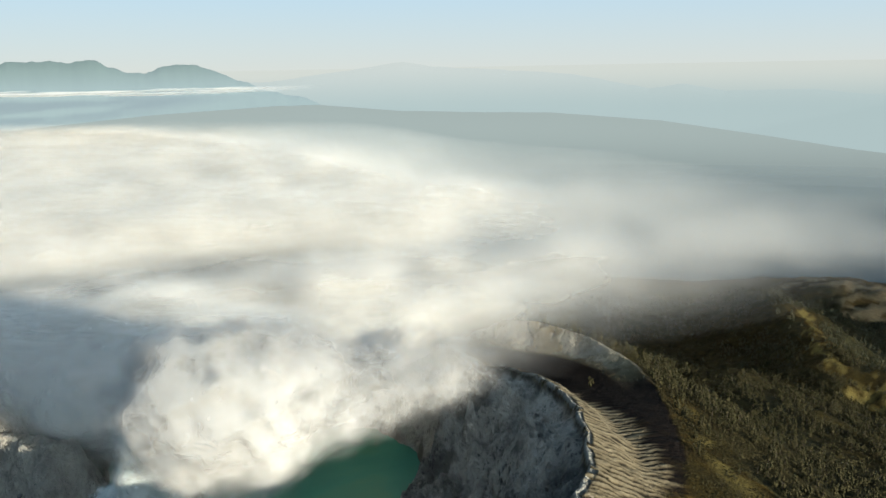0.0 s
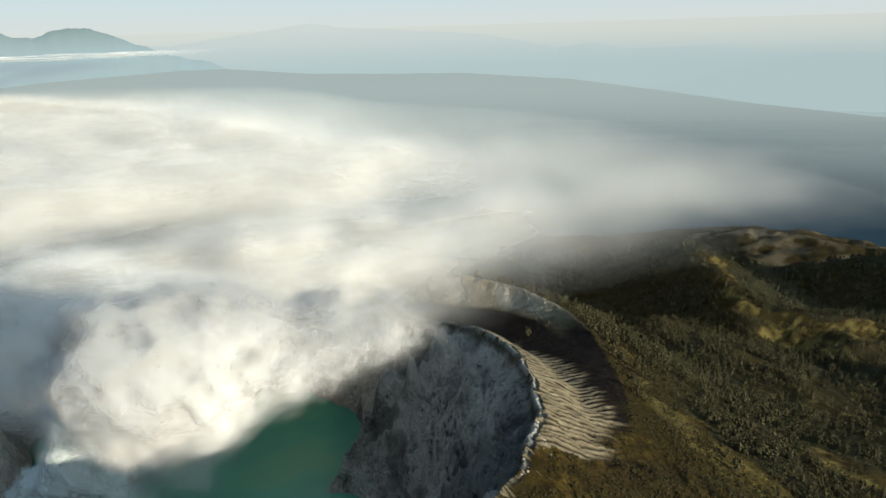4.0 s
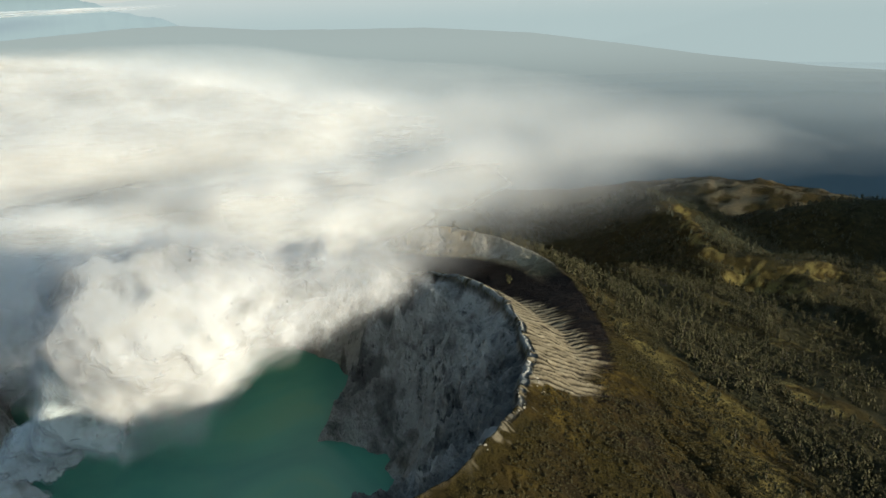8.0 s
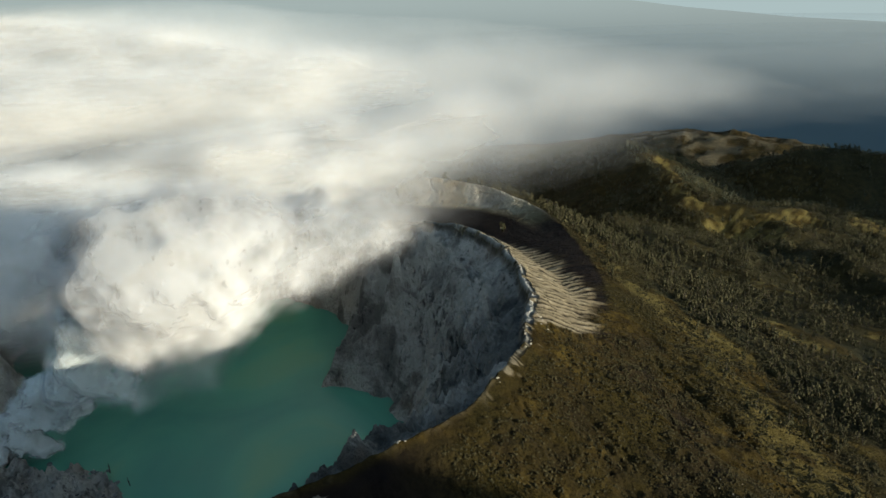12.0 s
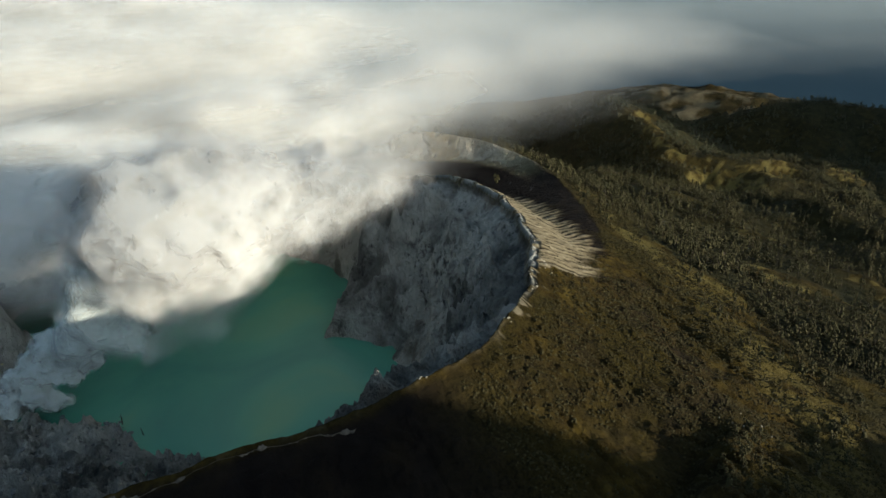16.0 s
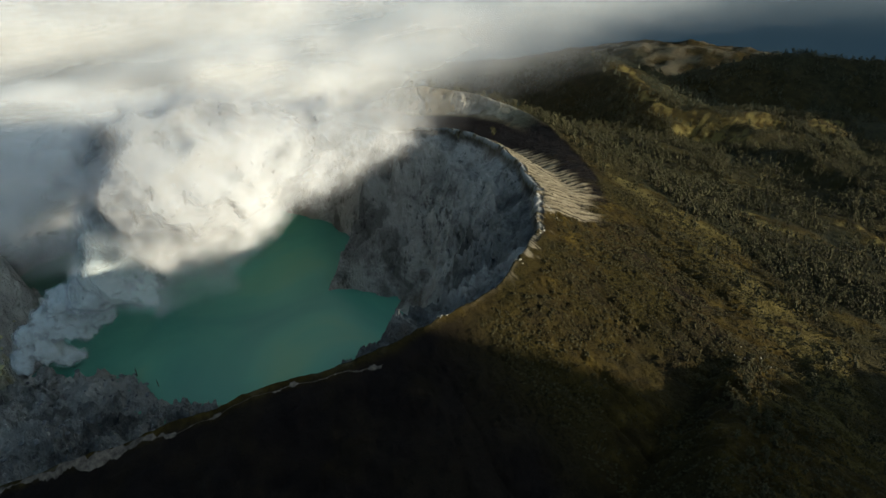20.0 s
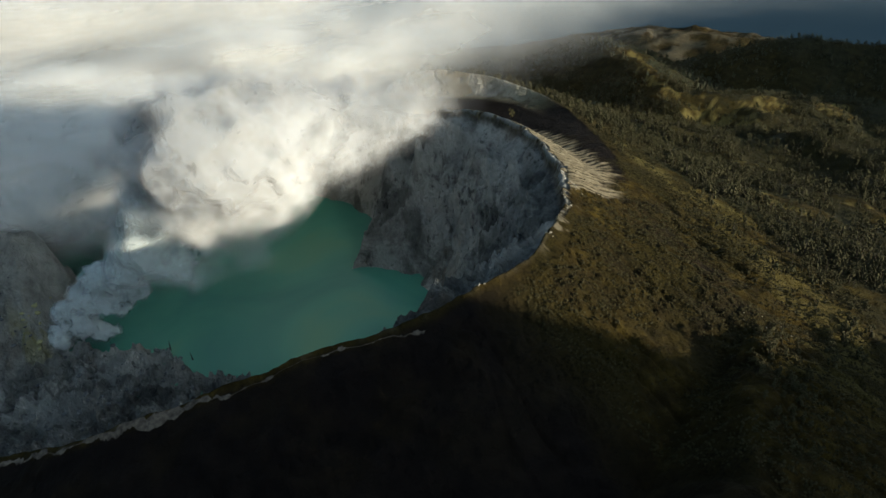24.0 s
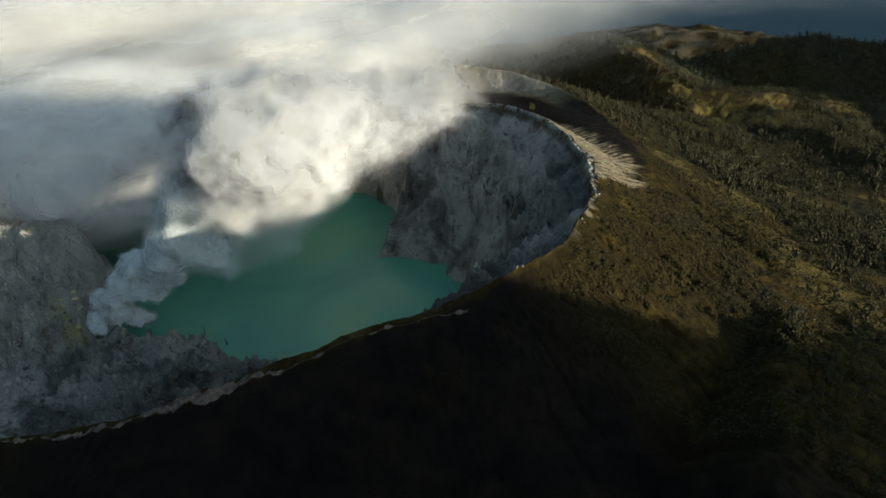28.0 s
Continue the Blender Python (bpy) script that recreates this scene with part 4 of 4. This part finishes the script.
def tree_shape(g, clumps, fine):
    """Wood and leaves of one tall, ragged tree, ten metres high."""
    lean = g.normal(0, 0.35, 2)
    wood = [tube([(0, 0, -0.6), (lean[0] * 0.4, lean[1] * 0.4, 3.5), (lean[0], lean[1], 7.0), (lean[0] * 1.3, lean[1] * 1.3, 9.4)], (0.28, 0.2, 0.11, 0.03), 5 if fine else 3)]
    leaves = []
    for k in range(clumps):
        t = k / clumps
        z = 2.2 + 7.4 * t
        w = (2.5 * math.sin(math.pi * (0.2 + 0.72 * t)) + 0.1) * g.uniform(0.35, 1.15)
        ang = g.uniform(0, 2 * np.pi)
        c = np.array([lean[0] * z / 7 + w * np.cos(ang), lean[1] * z / 7 + w * np.sin(ang), z + g.normal(0, 0.3)])
        if k % 3 == 0 and fine:
            wood.append(tube([(lean[0] * z / 8, lean[1] * z / 8, z - 1.1), c], (0.09, 0.03), 4))
        s = g.uniform(0.85, 1.6) * (1.1 - 0.45 * t) * (0.72 if fine else 1)
        bv, bf = (ICO_V, ICO_F) if fine else (OCT_V, OCT_F)
        v = bv * (s * g.uniform(0.7, 1.2, (len(bv), 1))) * (1, 1, g.uniform(1.0, 1.6)) + c
        leaves.append((v, bf))
    return join(wood), join(leaves)


def bush_shape(g):
    out = []
    for k in range(g.integers(1, 4)):
        v = OCT_V * g.uniform(0.6, 1.2, (6, 1)) * (0.9, 0.9, 1.0) + (*g.normal(0, 0.55, 2), 0.35)
        out.append((v, OCT_F))
    return join(out)


def scatter(shapes, xs, ys, zs, sizes, g):
    """Many turned copies of a few shapes, as one set of points and faces."""
    V, F, base = [], [], 0
    which = g.integers(0, len(shapes), len(xs))
    turn = g.uniform(0, 2 * np.pi, len(xs))
    for k, (v, f) in enumerate(shapes):
        sel = np.where(which == k)[0]
        if not len(sel):
            continue
        c, s = np.cos(turn[sel])[:, None], np.sin(turn[sel])[:, None]
        sz = sizes[sel][:, None]
        px = (v[None, :, 0] * c - v[None, :, 1] * s) * sz + xs[sel][:, None]
        py = (v[None, :, 0] * s + v[None, :, 1] * c) * sz + ys[sel][:, None]
        pz = v[None, :, 2] * sz + zs[sel][:, None]
        V.append(np.stack([px, py, pz], -1).reshape(-1, 3))
        F.append((f[None] + (np.arange(len(sel)) * len(v))[:, None, None]).reshape(-1, 3) + base)
        base += len(sel) * len(v)
    return np.concatenate(V), np.concatenate(F)


# forest on the outer slopes
g = np.random.default_rng(11)
fine_trees = [tree_shape(g, 6, False) for _ in range(9)]


def forest(n, x0, x1, y0, y1, size, seed, keep):
    g = np.random.default_rng(seed)
    xs, ys = g.uniform(x0, x1, n), g.uniform(y0, y1, n)
    _, _, zs, ash, rock, fo, soil_shade, _ = height(xs, ys)
    ok = (g.uniform(0, 1, n) < np.where(fo < -0.05, 0.2, np.clip(fo * 1.1 - 0.1, 0, 1)) * (0.25 + 0.75 * ss(-0.25, 0.3, fbm(xs / 55, ys / 55, octaves=3, seed=331)))) & (ash < 0.3) & (ys > keep[0] + keep[1] * xs)
    xs, ys, zs = xs[ok], ys[ok], zs[ok]
    return xs, ys, zs - 0.2, g.uniform(*size, len(xs))


fx, fy, fz, fs = forest(22000, 180, 1350, 480, 1600, (0.8, 1.75), 21, (-150, 0.62))
wv, wf = scatter([w for w, _ in fine_trees], fx, fy, fz, fs, np.random.default_rng(31))
lv, lf = scatter([l for _, l in fine_trees], fx, fy, fz, fs, np.random.default_rng(31))
woods = tagged(new("forest", None), "grey-green casuarina forest covering the outer slopes", "forest", kind="stuff")
tagged(part("trunks", raw_mesh("trunks", wv, wf, BARK, smooth=False), woods), kind="stuff")
tagged(part("crowns", raw_mesh("crowns", lv, lf, LEAF, smooth=False), woods), kind="stuff")
DARK = leaf_material("dark_leaves", (0.018, 0.022, 0.016), (0.042, 0.046, 0.028))
jx, jy, jz, js = forest(11000, 420, 2400, 1500, 2700, (1.1, 2.1), 23, (350, 0.62))
lv, lf = scatter([l for _, l in fine_trees], jx, jy, jz - 2, js, np.random.default_rng(33))
tagged(new("jungle", raw_mesh("jungle", lv, lf, DARK, smooth=False)), "dark dense mountain jungle on the farther hills", "forest", kind="stuff")

# single trees along the old crest and the edge of the wood
g = np.random.default_rng(41)
kinds = []
for k in range(5):
    (wv, wf), (lv, lf) = tree_shape(g, 24, True)
    kinds.append((raw_mesh("trunk", wv, wf, BARK, smooth=False), raw_mesh("crown", lv, lf, LEAF, smooth=False)))
tx, ty = [], []
while len(tx) < 90:
    th, dd = g.uniform(2, 62), g.uniform(10, 130)
    rr = float(ring(np.array([th]), CREST_A, CREST_R)[0]) + dd
    tx.append(CX + rr * math.cos(radians(th)))
    ty.append(CY + rr * math.sin(radians(th)))
while len(tx) < 150:
    th, dd = g.uniform(-48, -6), g.uniform(225, 380)
    rr = float(ring(np.array([th]), RIM_A, RIM_R)[0]) + dd
    tx.append(CX + rr * math.cos(radians(th)))
    ty.append(CY + rr * math.sin(radians(th)))
while len(tx) < 205:
    u, v = g.uniform(0.0, 1.15), g.uniform(-4, 42)
    tx.append(212 - 107 * u + 0.788 * v)
    ty.append(402 - 137 * u - 0.616 * v)
tz = height(np.array(tx), np.array(ty))[2]
for k in range(len(tx)):
    tr = new("tree", None)
    tm, cm = kinds[k % 5]
    part("trunk", tm, tr)
    part("crown", cm, tr)
    sc = g.uniform(0.9, 1.7) * (0.6 if k >= 150 else 1)
    tr.matrix_world = Matrix.Translation((tx[k], ty[k], tz[k] - 0.2)) @ Matrix.Rotation(g.uniform(0, 6.28), 4, "Z") @ Matrix.Scale(sc, 4)
    tagged(tr, "slender ragged grey-green casuarina tree on the volcano's outer slope", "tree", "trees near the crater rim")

# scrub on the flanks
g = np.random.default_rng(51)
n = 42000
th = g.uniform(-64, 40, n)
dd = 14 + 330 * g.uniform(0, 1, n) ** 0.8
rr = ring(th, RIM_A, RIM_R) + dd
bx, by = CX + rr * np.cos(np.radians(th)), CY + rr * np.sin(np.radians(th))
_, _, bz, b_ash, b_rock, b_for, b_soil_shade, _ = height(bx, by)
clump = fbm(bx / 40, by / 40, octaves=3, seed=301)
ok = (b_ash < 0.25) & (b_rock < 0.2) & (b_soil_shade < 0.62) & (clump + g.normal(0, 0.35, n) > -0.25)
bv, bf = scatter([bush_shape(g) for _ in range(6)], bx[ok], by[ok], bz[ok], g.uniform(0.5, 1.4, ok.sum()), g)
tagged(new("scrub", raw_mesh("scrub", bv, bf, BUSH, smooth=False)), "low brown-green scrub dotted over the volcano's flank", "scrub", kind="stuff")


def rock_mesh(g, name, material):
    v = ICO2_V * (1 + 0.28 * fbm(ICO2_V[:, 0] * 1.3 + g.uniform(0, 90), ICO2_V[:, 1] * 1.3, ICO2_V[:, 2] * 1.3 + 5, octaves=3, seed=int(g.integers(900)))[:, None])
    v[:, 2] *= 0.7
    return raw_mesh(name, v, ICO2_F, material, smooth=False)


def strew(name, label, category, group, material, spots, size, seed):
    """Single boulders, sunk a little into the ground."""
    g = np.random.default_rng(seed)
    shapes = [rock_mesh(g, name, material) for _ in range(5)]
    for cx, cy, sx, sy, n in spots:
        for _ in range(n):
            x, y = cx + g.normal(0, sx), cy + g.normal(0, sy)
            z = float(height(np.array([x]), np.array([y]))[2][0])
            if z < -1:
                continue
            s = g.uniform(*size)
            ob = new(name, shapes[int(g.integers(5))])
            ob.matrix_world = Matrix.Translation((x, y, z + 0.15 * s)) @ Euler((g.uniform(-.3, .3), g.uniform(-.3, .3), g.uniform(0, 6.28))).to_matrix().to_4x4() @ Matrix.Diagonal((s * g.uniform(0.7, 1.5), s, s * g.uniform(0.7, 1.1), 1))
            tagged(ob, label, category, group)


strew("boulder", "pale weathered boulder on the crater rim", "boulder", "pale boulders on the rim", PALE, [(-36, 404, 5, 2.5, 14), (213, 402, 8, 6, 7), (232, 392, 6, 5, 4), (116, 572, 4, 12, 12), (92, 530, 4, 8, 8), (50, 470, 4, 6, 6)], (0.4, 1.2), 61)
strew("rock", "grey angular rock on the crater floor", "rock", "rocks on the crater floor", GREY, [(-330, 660, 45, 30, 46), (-430, 690, 35, 35, 30), (-300, 690, 14, 8, 14), (-380, 610, 40, 25, 26)], (0.8, 2.8), 63)
strew("sulphur_rock", "yellow-grey sulphur crusted rock beside the vents", "rock", "sulphur rocks by the vents", SULPHUR, [(-425, 735, 12, 10, 18)], (1.0, 3.0), 65)

# trail along the south rim
ta = np.arange(218, 284, 0.08)
tr_r = ring(ta, RIM_A, RIM_R) + 4 + 2 * vnoise(ta / 2.2, ta * 0, seed=311)
wide = 0.6 + 1.3 * np.clip(fbm(ta / 1.1, ta * 0 + 3, octaves=4, seed=313, gain=0.65), -0.4, 1) + 3.2 * np.exp(-((ta - 253) / 4.5) ** 2)
wide = np.where(ta > 262, 2.0 * fbm(ta / 1.4, ta * 0 + 9, octaves=4, seed=317) - 0.4, wide)
lo = np.maximum(wide + 1.3 * fbm(ta * 1.1, ta * 0 + 1, octaves=3, seed=319, gain=0.6), 0.02)
hi = np.maximum(wide + 1.3 * fbm(ta * 1.1, ta * 0 + 7, octaves=3, seed=321, gain=0.6), 0.02)
row = np.linspace(-1, 1, 7)[None]
TR = tr_r[:, None] + np.where(row < 0, lo[:, None], hi[:, None]) * row
TA = np.repeat(ta[:, None], 7, 1)
qx, qy, qz, *_ = land(TA, TR)
tagged(new("trail", grid_mesh("trail", np.stack([qx, qy, qz + 0.35 - 0.3 * np.abs(row) ** 3], -1), TRAIL)), "pale dusty footpath along the dark crater rim", "path", kind="structure")


# bare dead trees at the water's edge
def dead_tree(x, y, h, seed):
    g = np.random.default_rng(seed)
    z = max(float(height(np.array([x]), np.array([y]))[2][0]), 0)
    top = new("dead_tree", None)
    lean = g.normal(0, 0.15, 2) * h
    v, f = tube([(0, 0, -1), (lean[0] * 0.5, lean[1] * 0.5, h * 0.5), (lean[0], lean[1], h)], (0.7, 0.5, 0.15), 6)
    part("trunk", raw_mesh("trunk", v, f, BARK), top)
    for k in range(5):
        t = 0.35 + 0.12 * k
        a = g.uniform(0, 6.28)
        p = np.array([lean[0] * t, lean[1] * t, h * t])
        q = p + np.array([math.cos(a), math.sin(a), 0.7]) * h * g.uniform(0.16, 0.3)
        v, f = tube([p, q], (0.25, 0.06), 5)
        part("branch", raw_mesh("branch", v, f, BARK), top)
    top.matrix_world = Matrix.Translation((x, y, z))
    tagged(top, "bare grey dead tree standing at the lake's edge", "dead tree", "dead trees by the lake")


dead_tree(-296, 694, 12, 71)
dead_tree(-273, 668, 9, 72)
